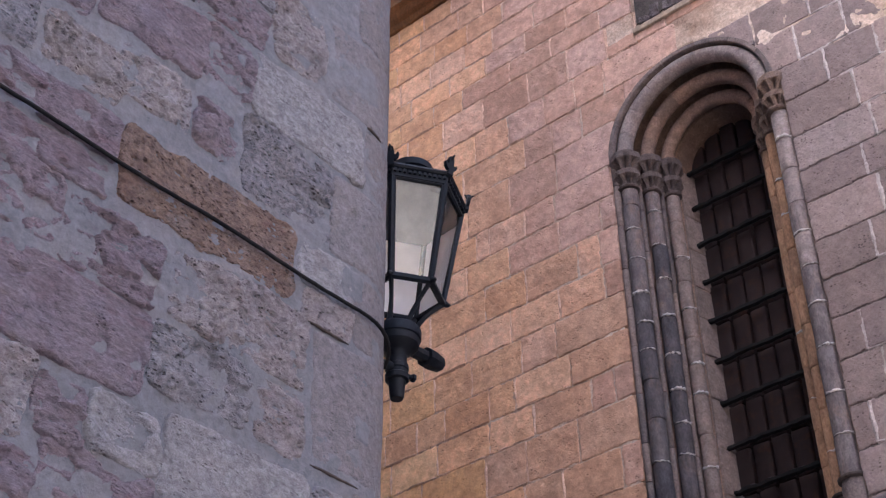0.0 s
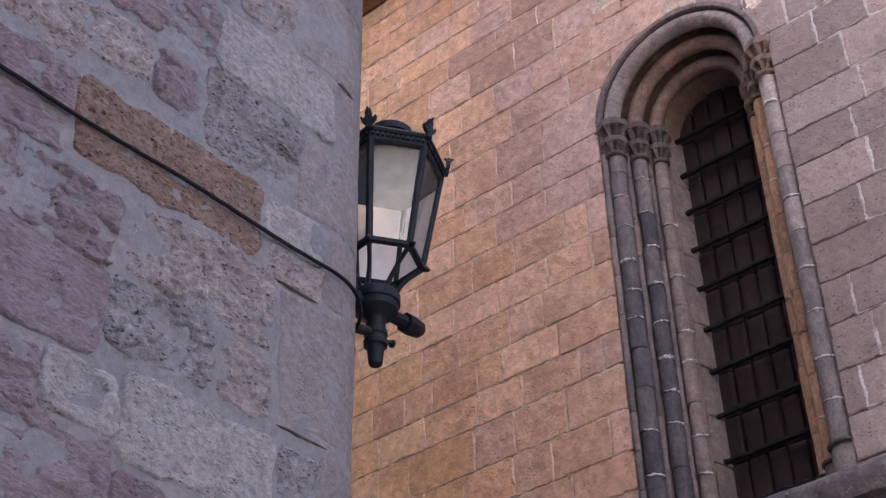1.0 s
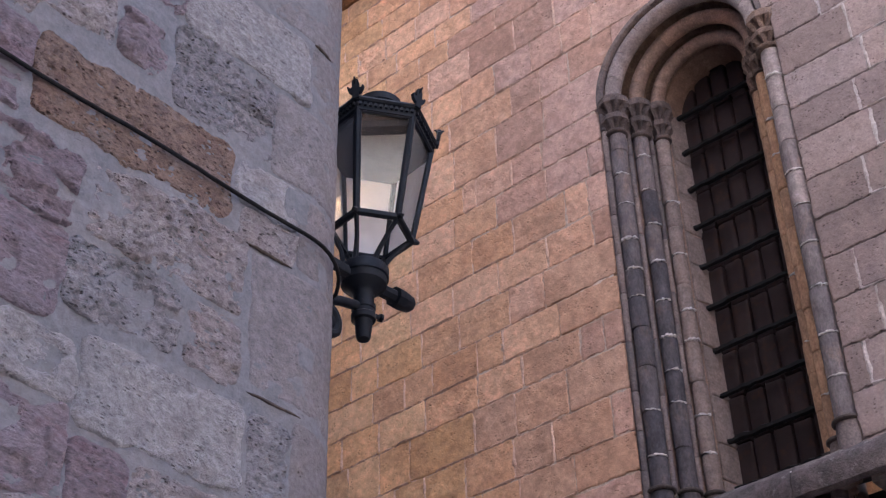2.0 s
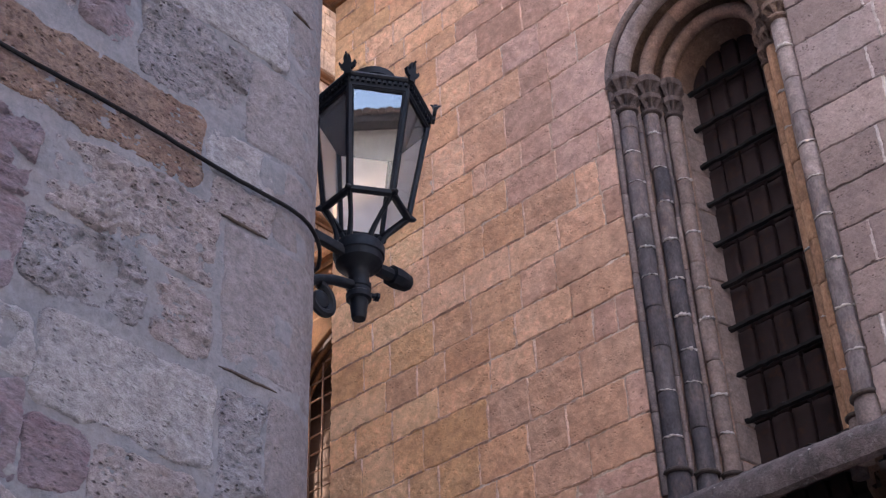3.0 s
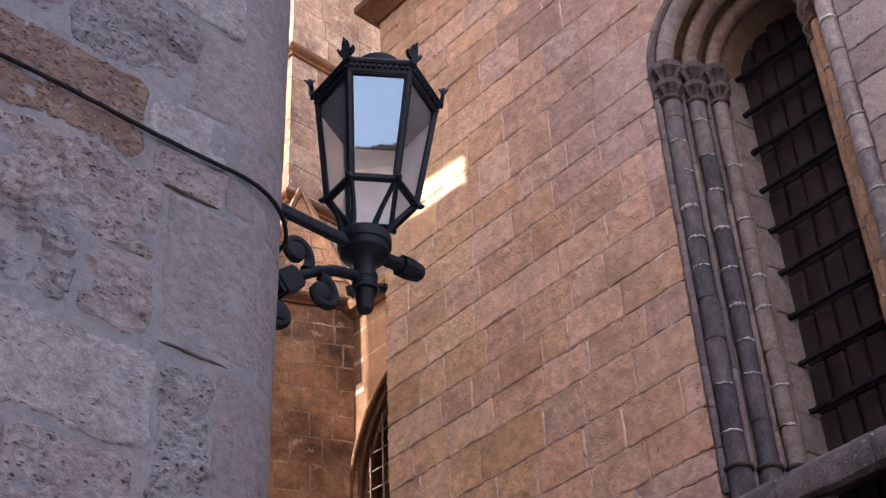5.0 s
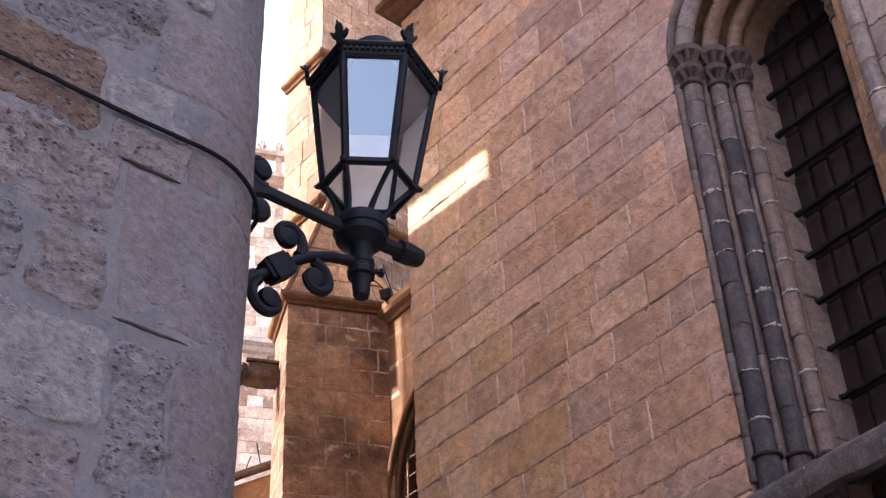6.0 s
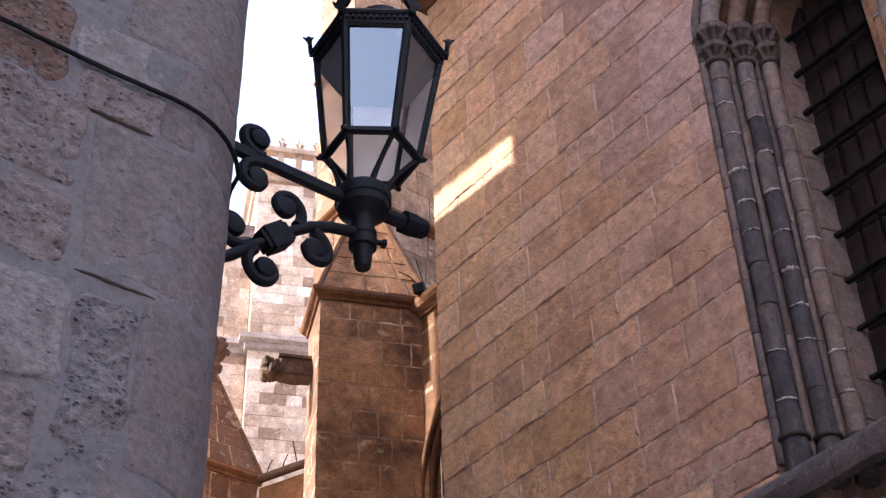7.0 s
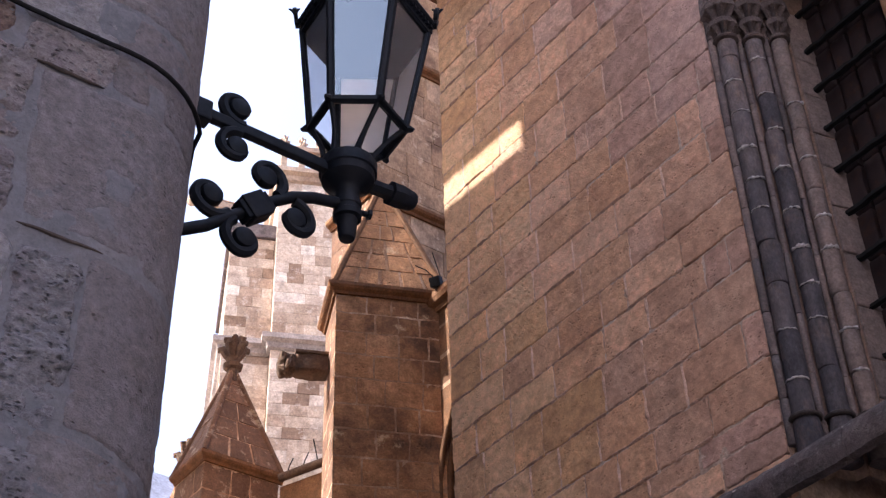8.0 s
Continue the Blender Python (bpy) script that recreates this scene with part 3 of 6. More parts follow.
def house_core():
    rng = random.Random(4)
    bm = bmesh.new()
    ss = [-7.8, -5.0, -3.5, -2.5] + steps(-1.9, 0, 250) + steps(0, QUARTER, 50)[1:] + [QUARTER + 0.3, QUARTER + 0.8, QUARTER + 2, QUARTER + 9.4]
    zs = [0.0, 1.5] + steps(2.7, 6.3, 400) + [8.0, SUN_SLIT_Z - 1.4]
    rows = [[bm.verts.new(round_wall(s, z, mortar_face(s, z) if -1.95 < s < 0.6 else -0.004)) for s in ss] for z in zs]
    for a, b in zip(rows, rows[1:]):
        for i in range(len(ss) - 1):
            bm.faces.new((a[i], a[i + 1], b[i + 1], b[i]))
    part("mortar", bm, MORTAR, wall_house, "smeared grey lime mortar", smooth=True)
    # unseen pale face, added to throw light back onto the church wall
    a, b, c, d = (round_wall(QUARTER + k, 0, o) for k, o in ((0.9, 0.0), (9.4, 0.0), (9.4, 0.012), (0.9, 0.012)))
    part("lane_plaster", prism(bmesh.new(), [(v.x, v.y) for v in (a, b, c, d)], 0.0, SUN_SLIT_Z - 1.45), PLASTER, wall_house, "unseen pale lane face added to bounce light")
    bm = bmesh.new()
    far, mid = round_wall(QUARTER + 9.4, 0, -0.1), round_wall(QUARTER + SUN_SLIT, 0, -0.1)
    foot = [(-12.0, 2.75), (-4.3, 2.75), (-4.05, 2.95)]
    prism(bm, foot + [(far.x, far.y), (-12.0, far.y)], 0.0, SUN_SLIT_Z - 1.4)
    part("core", bm, PLASTER, wall_house)
    # added, unseen: the front half goes on up to block the sun; over the back half two falling walls leave a slit for
    # the sun patch
    bm = prism(bmesh.new(), foot + [(mid.x, mid.y), (-12.0, mid.y)], SUN_SLIT_Z - 1.39, 16.5)
    part("upper_storeys", bm, PLASTER, wall_house)

    def leaning(name, low, high, o0, o1, start=SUN_SLIT):
        bm = bmesh.new()
        ks = (start - (0.3 if o1 > 0 else 0.0), 9.4)
        vs = [bm.verts.new(round_wall(QUARTER + k, z(k), o)) for k in ks for o in (o0, o1) for z in (low, high)]
        for q in ((0, 1, 3, 2), (4, 6, 7, 5), (0, 4, 5, 1), (2, 3, 7, 6), (0, 2, 6, 4), (1, 5, 7, 3)):
            bm.faces.new([vs[i] for i in q])
        part(name, bm, PLASTER, wall_house)

    fall = lambda k: SUN_SLIT_Z + 0.02 - 0.22 * (k - SUN_SLIT)
    leaning("terrace_wall", lambda k: SUN_SLIT_Z - 1.4, fall, -0.3, -0.013)
    # closes the added slit early, so no sun streak falls on the chapel
    leaning("terrace_parapet", lambda k: fall(k) + 0.002, lambda k: fall(k) + 0.234, -0.3, -0.013, 5.7)
    leaning("screen_wall", lambda k: fall(k) + 0.235, lambda k: 16.5, 0.002, 0.15)


house_core()


def shade_house():
    """An unseen house added up the lane to keep the sun off the second buttress and parapet."""
    a, b = round_wall(QUARTER + 11.7, 0, 0.0), round_wall(QUARTER + 15.0, 0, 0.0)
    h = thing("house", pose(a.x, a.y, 0), "unseen plain house added up the lane to shade the second buttress", "house")
    d = b - a
    part("wall", prism(bmesh.new(), [(0, 0), (d.x, d.y), (d.x - 5, d.y + 1.5), (-5, 1.5)], 0.0, 16.2), PLASTER, h)
    part("roof", prism(bmesh.new(), [(0.2, -0.2), (d.x + 0.2, d.y + 0.2), (d.x - 5, d.y + 1.7), (-5, 1.3)], 16.2, 16.4), ROOF_TILE, h)


shade_house()


def wall_stone(name, s0, s1, z0, z1, material, rough, proud, cell, corner_r, fray, soft, pits, seed, label="", sink=0.026, facet=0.0, crack=0.0):
    """A stone bedded in mortar: a hewn face with open holes and broken facets that sinks into the mortar round an uneven edge."""
    bm = bmesh.new()
    m = 0.02
    nu, nv = max(6, round((s1 - s0 + 2 * m) / cell)), max(5, round((z1 - z0 + 2 * m) / cell))
    cu, cv, hu, hv = (s0 + s1) / 2, (z0 + z1) / 2, (s1 - s0) / 2, (z1 - z0) / 2
    rc = min(corner_r, 0.45 * min(hu, hv))
    lean_u, lean_v = noise.noise((seed, 1.3, 0.7)) * 0.008, noise.noise((seed, 5.1, 2.2)) * 0.006
    skew = noise.noise((seed, 3.3, 8.1)) * 0.12
    rows = []
    for j in range(nv + 1):
        row = []
        for i in range(nu + 1):
            s, z = s0 - m + (s1 - s0 + 2 * m) * i / nu, z0 - m + (z1 - z0 + 2 * m) * j / nv
            u, v = s - cu, z - cv
            qx, qy = abs(u + skew * v) - hu + rc, abs(v) - hv + rc
            d = rc - math.hypot(max(qx, 0), max(qy, 0)) - min(max(qx, qy), 0)
            d += fray * (1.3 * noise.noise((u * 7 + seed, v * 7, seed)) + 0.6 * noise.noise((u * 19, v * 19 + seed, 2.0)) + 0.35 * noise.noise((u * 55, v * 55, seed + 4.0)))
            blur = soft * (0.45 + 1.6 * max(0.0, noise.noise((u * 9, v * 9, seed + 6.0)) + 0.3))
            e = smooth_step(-0.004, blur, d)
            out = proud + lean_u * u / max(hu, 0.05) + lean_v * v / max(hv, 0.05)
            out += rough * (0.8 * noise.noise((u * 7 + seed, v * 9, seed)) + 0.35 * noise.noise((u * 24, v * 34 + seed, 1.0)) + 0.22 * noise.noise((u * 62, v * 85, seed)) + 0.12 * noise.noise((u * 120, v * 140, seed)))
            if facet:
                c = noise.voronoi((u * 13 + seed + 0.5 * noise.noise((u * 14, v * 14, 2)), v * 21 + 0.6 * u, seed))
                k = noise.cell(c[1][0] * 7.7)
                out += facet * (0.9 * k + 0.6 * (u * 13 + seed - c[1][0].x) * (k - 0.5) + 0.5 * (v * 21 + 0.6 * u - c[1][0].y) * (0.7 - k))
            if pits:
                c = noise.voronoi((u * 52 + 0.5 * noise.noise((u * 40, v * 40, 1)), v * 92 + 18 * u, seed))
                if abs(noise.cell(c[1][0] * 3.1 + Vector((0.5, 0.2, 0.1)))) < 0.2 + 0.65 * max(0.0, noise.noise((u * 10, v * 10, seed + 2.0)) + 0.12):
                    out -= pits * smooth_step(0.46, 0.22, c[0][0])
            if crack:
                out -= crack * smooth_step(0.0055, 0.0015, abs(d - 0.004)) * smooth_step(0.05, 0.3, noise.noise((u * 5 + 3, v * 11, seed + 9.0)))
            row.append(bm.verts.new(round_wall(s, z, -sink + e * (sink + out))))
        rows.append(row)
    for a, b in zip(rows, rows[1:]):
        for i in range(nu):
            bm.faces.new((a[i], a[i + 1], b[i + 1], b[i]))
    me_part = part(name, bm, material, wall_house, label)
    me_part.data.shade_smooth()


def rubble(x0, x1, z0, z1, material, rough=0.006, fray=0.016, proud=0.004):
    """One rubble stone in the house wall, by its ends and its bed heights."""
    seed = (abs(x0) * 37.1 + z0 * 91.7) % 50
    near = x1 > -5.62 and 3.0 < z1 < 5.55
    split, close = material is RUBBLE_PURPLE, material is RUBBLE_WHITE
    wall_stone("stone", x0 - CX - 0.020, x1 - CX + 0.020, z0 - 0.018, z1 + 0.018, material, rough * 1.1 + 0.002, proud * 0.6 + 0.0015, 0.0052 if near else 0.012, 0.04, 0.013 if split else 0.011, 0.013,
               0.0 if split and rough < 0.007 else 0.008 if split else 0.0025 if close else 0.0085 + rough * 0.45, seed, sink=0.02, facet=0.005 + rough * 0.55 if split else rough * 0.55, crack=0.022)


def house_stones():
    # course by course, from the foot of the visible wall up
    P, B, G, W, N = RUBBLE_PURPLE, RUBBLE_BEIGE, RUBBLE_GREY, RUBBLE_WHITE, RUBBLE_BROWN
    rubble(-5.50, -5.18, 2.78, 3.00, G); rubble(-5.16, -4.86, 2.80, 3.03, B); rubble(-4.83, -4.52, 2.76, 3.04, P); rubble(-4.49, -4.26, 2.80, 3.08, G)
    rubble(-5.55, -5.25, 3.03, 3.22, P); rubble(-5.22, -4.90, 3.06, 3.29, P); rubble(-4.87, -4.73, 3.07, 3.22, P); rubble(-4.70, -4.42, 3.06, 3.22, B)
    rubble(-5.62, -5.42, 3.26, 3.48, B); rubble(-5.40, -5.28, 3.25, 3.47, B, 0.006); rubble(-5.26, -5.12, 3.30, 3.45, P, 0.012, proud=0.010)
    rubble(-5.10, -4.90, 3.31, 3.47, W, 0.010); rubble(-4.87, -4.385, 3.27, 3.50, W, 0.005)
    rubble(-4.355, -4.235, 3.10, 3.50, G, 0.012)
    rubble(-5.68, -5.44, 3.52, 3.74, G); rubble(-5.42, -4.98, 3.50, 3.745, P, 0.004, proud=0.008)
    rubble(-4.95, -4.63, 3.56, 3.75, G, 0.013); rubble(-4.58, -4.42, 3.55, 3.74, B, 0.008)
    rubble(-5.60, -5.29, 3.79, 4.00, P, 0.008); rubble(-5.26, -4.965, 3.77, 3.98, P, 0.012); rubble(-4.90, -4.66, 3.79, 4.00, B, 0.014)
    rubble(-4.66, -4.42, 3.775, 4.03, B, 0.010)
    rubble(-5.52, -5.16, 4.02, 4.125, P, 0.006); rubble(-5.55, -5.145, 4.16, 4.30, P, 0.006); rubble(-5.80, -5.56, 4.05, 4.30, B)
    rubble(-5.12, -4.49, 4.055, 4.305, N, 0.005, 0.014)
    rubble(-4.455, -4.245, 4.155, 4.30, W, 0.004, 0.012)
    rubble(-4.435, -4.235, 4.025, 4.135, B, 0.003, 0.010)
    rubble(-5.70, -5.46, 4.34, 4.56, G); rubble(-5.42, -5.18, 4.345, 4.52, B, 0.012); rubble(-5.18, -4.93, 4.40, 4.585, B, 0.012)
    rubble(-4.885, -4.75, 4.40, 4.57, P, 0.014); rubble(-4.70, -4.355, 4.345, 4.625, G, 0.012)
    rubble(-5.62, -5.32, 4.58, 4.78, P); rubble(-5.26, -4.90, 4.635, 4.86, P, 0.004, proud=0.010); rubble(-4.89, -4.70, 4.68, 4.88, P, 0.008)
    rubble(-4.68, -4.215, 4.66, 4.905, W, 0.004, 0.014)
    rubble(-5.30, -5.02, 4.90, 5.10, P); rubble(-4.99, -4.66, 4.92, 5.10, P, 0.009); rubble(-4.61, -4.41, 4.955, 5.25, B, 0.010)
    rubble(-5.20, -4.90, 5.14, 5.36, B); rubble(-4.88, -4.64, 5.13, 5.34, G); rubble(-4.88, -4.45, 5.38, 5.60, P)


def corner_stones():
    """The dressed stones that turn the corner, quoin fashion."""
    for k, (left, z0, z1) in enumerate(((-4.28, 2.72, 3.10), (-4.215, 3.115, 3.55), (-4.385, 3.575, 4.012), (-4.225, 4.02, 4.30), (-4.345, 4.31, 4.64), (-4.205, 4.65, 4.925),
                                        (-4.375, 4.935, 5.30), (-4.25, 5.31, 5.62), (-4.36, 5.63, 5.98))):
        wall_stone("corner_stone", left - CX, QUARTER + 0.35, z0, z1, PILLAR, 0.0022, 0.001, 0.0075, 0.025, 0.006, 0.010, 0.0045, 11.0 + 3.7 * k, "smooth grey-ochre rounded corner stone", sink=0.009)
    for k, (x, z, w, h) in enumerate(((-4.235, 4.235, 0.11, 0.13), (-4.17, 3.75, 0.07, 0.08), (-4.10, 4.06, 0.06, 0.10))):
        wall_stone("mortar_patch", x - CX - w / 2, x - CX + w / 2, z - h / 2, z + h / 2, MORTAR, 0.0006, 0.0035, 0.009, 0.06, 0.012, 0.010, 0.0, 31.0 + k, sink=0.004)
    # the thin open joints below two of the stones
    for s0, s1, z in ((-0.165, 0.03, 3.558), (-0.20, -0.03, 4.018), (0.02, 0.11, 4.93)):
        pts = [round_wall(s0 + (s1 - s0) * i / 10, z + 0.003 * noise.noise((i * 0.7, z, 1)), 0.0005) for i in range(11)]
        part("open_joint", tube(bmesh.new(), pts, [0.001, 0.004, 0.0045, 0.005, 0.0055, 0.0045, 0.0045, 0.004, 0.004, 0.003, 0.001], 6), JOINT_DARK, wall_house)


house_stones()
corner_stones()

# ---- the chapel beyond the corner ----
wall_chapel = thing("wall_chapel", pose(0, 0, 0), "stained ochre stone chapel wall with a moulded cornice", "wall", kind="structure")
CHX, ZC = 2.5, 10.85
GY, GZ, GR = 8.95, 8.72, 1.42          # the grilled window's arch


def chapel_wall():
    bm = bmesh.new()
    n = 24
    arc = [(GY + GR * math.cos(math.pi * i / n), GZ + GR * math.sin(math.pi * i / n)) for i in range(n + 1)]
    top = ZC
    for i in range(n):
        (ya, za), (yb, zb) = arc[i], arc[i + 1]
        bm.faces.new([bm.verts.new((CHX, y, z)) for y, z in ((ya, za), (ya, top), (yb, top), (yb, zb))])
    box(bm, CHX, CHX + 0.6, GY + GR, 10.9, 0, ZC)
    box(bm, CHX, CHX + 0.6, EDGE, GY - GR, 0, ZC)
    box(bm, CHX, CHX + 0.6, GY - GR, GY + GR, 0, 4.0)
    part("mortar", bm, OCHRE_PLAIN, wall_chapel)
    rng = random.Random(12)
    f = plane_map((CHX, 0, 0), (0, 1, 0), (-1, 0, 0))
    ring = lambda a, b, v0, v1: min((y - GY) ** 2 + (max(v, GZ) - GZ) ** 2 for y in (a, b) for v in (v0, v1)) < (GR + 0.12) ** 2 and v0 > 3.5
    clad(wall_chapel, "block", PIER, f, 9.0, 10.36, [6.5, 6.86, 7.2, 7.55, 7.93, 8.28, 8.64, 9.0, 9.35, 9.72, 10.08, 10.46, ZC], 0.25, 0.5, rng, joint=0.014, skip=ring, wobble=0.01)
    # moulded arch and reveal
    for dx, r, rad in ((-0.015, GR + 0.02, 0.032), (0.06, GR - 0.02, 0.03), (0.14, GR - 0.06, 0.028)):
        pts = [(CHX + dx, GY + r, 4.0)] + [(CHX + dx, GY + r * math.cos(math.pi * i / 40), GZ + r * math.sin(math.pi * i / 40)) for i in range(41)]
        part("arch_moulding", tube(bmesh.new(), pts, rad, 10), OCHRE_PLAIN, wall_chapel, smooth=True)
    bm = bmesh.new()
    box(bm, CHX + 0.32, CHX + 0.36, GY - GR, GY + GR, 4, GZ + GR)
    part("leaded_glass", bm, LEADED, wall_chapel, "dark leaded glass")
    # iron grille
    r = GR - 0.06
    for i in range(14):
        y = GY - r + 2 * r * (i + 0.5) / 14
        zt = GZ + math.sqrt(r * r - (y - GY) ** 2)
        part("grille_bar", tube(bmesh.new(), [(CHX + 0.1, y, 4.2), (CHX + 0.1, y, zt)], 0.011, 6), RUST_IRON, wall_chapel)
    for i in range(18):
        z = 6.5 + 0.205 * i
        w = r if z < GZ else math.sqrt(max(r * r - (z - GZ) ** 2, 0.02))
        part("grille_bar", tube(bmesh.new(), [(CHX + 0.115, GY - w, z), (CHX + 0.115, GY + w, z)], 0.010, 6), RUST_IRON, wall_chapel)
    prof = [(0.0, 0.0), (0.03, 0.0), (0.045, 0.045), (0.10, 0.07), (0.12, 0.12), (0.12, 0.19), (0.0, 0.25)]
    bm = sweep(bmesh.new(), [(CHX, 10.45, ZC), (CHX, EDGE, ZC)], prof)
    part("cornice", bm, OCHRE_PLAIN, wall_chapel, smooth=False)


chapel_wall()
CORNICE = [(0.0, 0.0), (0.025, 0.0), (0.035, 0.03), (0.075, 0.05), (0.095, 0.075), (0.095, 0.115), (0.0, 0.15)]


def roof_face(parent, name, a, b, c, rows, rng, material, stones=4):
    """A sloping triangular face a, b up to c, laid in courses of single slabs."""
    a, b, c = Vector(a), Vector(b), Vector(c)
    n = (b - a).cross(c - a).normalized()
    for j in range(rows):
        t0, t1 = j / rows, min((j + 1) / rows, 0.985)
        l0, r0, l1, r1 = a.lerp(c, t0), b.lerp(c, t0), a.lerp(c, t1), b.lerp(c, t1)
        k = max(1, round(stones * (1 - t0)))
        ends = [0.0] + sorted((i + rng.uniform(-0.2, 0.2)) / k for i in range(1, k)) + [1.0]
        for s0, s1 in zip(ends, ends[1:]):
            g0, g1 = s0 + (0.018 if s0 else 0), s1 - (0.018 if s1 < 1 else 0)
            e = 0.02 / max((l1 - l0).length, 0.05)
            q = [l0.lerp(r0, g0).lerp(l1.lerp(r1, g0), e), l0.lerp(r0, g1).lerp(l1.lerp(r1, g1), e), l1.lerp(r1, g1), l1.lerp(r1, g0)]
            lift = n * rng.uniform(0.004, 0.012)
            bm = bmesh.new()
            top = [bm.verts.new(p + lift) for p in q]
            low = [bm.verts.new(p - n * 0.03) for p in q]
            bm.faces.new(top)
            for i in range(4):
                bm.faces.new((top[i], top[(i + 1) % 4], low[(i + 1) % 4], low[i]))
            part(name, bm, material, parent)


def buttress(at, turn, width, depth, top, peak, apex, label, foot=0.0, seed=1, levels=(), finial=False):
    """A stone buttress with a moulded cornice and a pyramid cap. Local x along its front, y into the building."""
    b = thing("buttress", pose(at[0], at[1], 0, 0, 0, turn), label, "buttress", "chapel buttresses")
    rng = random.Random(seed)
    part("core", box(bmesh.new(), 0.0015, width, 0.0015, depth, foot, top), OCHRE_MORTAR, b)
    # second buttress and all side faces: shade put in as darker tan
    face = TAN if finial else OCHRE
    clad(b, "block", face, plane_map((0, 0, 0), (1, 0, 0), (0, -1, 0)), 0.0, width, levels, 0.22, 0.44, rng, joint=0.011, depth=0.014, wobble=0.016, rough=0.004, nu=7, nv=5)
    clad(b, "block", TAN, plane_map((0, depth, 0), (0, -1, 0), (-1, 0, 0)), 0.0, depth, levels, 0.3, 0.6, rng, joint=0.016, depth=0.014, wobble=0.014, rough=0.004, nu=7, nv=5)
    bm = sweep(bmesh.new(), [(0, depth, top), (0, 0, top), (width + 0.05, 0, top)], CORNICE)
    part("cornice", bm, OCHRE_PLAIN, b)
    z = top + 0.14
    o = 0.03
    A, B, C, D = (-o, -o, z), (width + o, -o, z), (width + o, depth + o, z), (-o, depth + o, z)
    P = (apex[0], apex[1], peak)
    bm = bmesh.new()
    vs = [bm.verts.new(p) for p in (A, B, C, D)]
    tip = bm.verts.new(P)
    bm.faces.new(vs)
    for i in range(4):
        bm.faces.new((vs[i], vs[(i + 1) % 4], tip))
    part("cap_core", bm, OCHRE_MORTAR, b)
    cap = TAN if finial else OCHRE
    rows, wide = (5, 3) if finial else (7, 5)
    roof_face(b, "slab", A, B, P, rows, rng, cap, wide)
    roof_face(b, "slab", D, A, P, rows, rng, cap, wide - 1)
    for q in (A, B, D):
        pts = [Vector(q).lerp(Vector(P), i / 8) for i in range(9)]
        part("ridge_roll", tube(bmesh.new(), pts, 0.04, 8), TAN if finial else OCHRE_PLAIN, b, smooth=True)
    if finial:
        bm = lathe(bmesh.new(), [(0.09, peak - 0.25), (0.075, peak - 0.05), (0.125, peak - 0.02), (0.14, peak + 0.03), (0.09, peak + 0.07), (0.10, peak + 0.12)], 8, pose(apex[0], apex[1], 0))
        part("finial_neck", bm, GARGOYLE, b)
        leafy_finial(b, GARGOYLE, Vector((apex[0], apex[1], peak + 0.1)), 0.185, 0.37, seed)
    return b


def leafy_finial(parent, material, base, r, h, seed):
    """A worn carved knob: two rings of upright leaves that curl outwards at their blunt tips."""
    rng = random.Random(seed)
    bm = lathe(bmesh.new(), [(r * 0.42, 0.0), (r * 0.36, h * 0.25), (r * 0.48, h * 0.55), (r * 0.40, h * 0.85), (r * 0.12, h * 0.98)], 10, Matrix.Translation(base))
    knob = part("finial", bm, material, parent, "weathered leafy stone finial")
    for count, out, top, fat in ((5, 1.0, 0.62, 0.30), (5, 0.62, 1.0, 0.26)):
        for k in range(count):
            a = 2 * math.pi * (k + (0.5 if top == 1.0 else 0.0)) / count + rng.uniform(-0.15, 0.15)
            d, up = Vector((math.cos(a), math.sin(a), 0)), Vector((0, 0, 1))
            t = top * rng.uniform(0.88, 1.06)
            pts = [base + d * r * q * out + up * h * z * t for q, z in ((0.30, 0.15), (0.46, 0.45), (0.62, 0.75), (0.88, 1.0), (1.08, 0.96), (1.10, 0.80))]
            part("leaf", tube(bmesh.new(), pts, [r * fat * w for w in (0.8, 1.1, 1.2, 1.0, 0.8, 0.45)], 7), material, knob)


LV = [6.9, 7.22, 7.52, 7.80, 8.12, 8.42, 8.70, 9.01, 9.33, 9.62, 9.93, 10.22, 10.50, 10.74, 10.96]
buttress((1.50, 10.80), -24.0, 1.15, 0.75, 10.96, 12.75, (0.52, 0.22), "stained ochre stone buttress with a pyramid stone cap", seed=3, levels=LV)
buttress((2.00, 14.55), 0.0, 1.05, 0.75, 10.96, 12.75, (0.50, 0.40), "stained ochre stone buttress with a pyramid cap and leafy finial", seed=8,
         levels=[9.0, 9.4, 9.8, 10.2, 10.6, 10.96], finial=True)


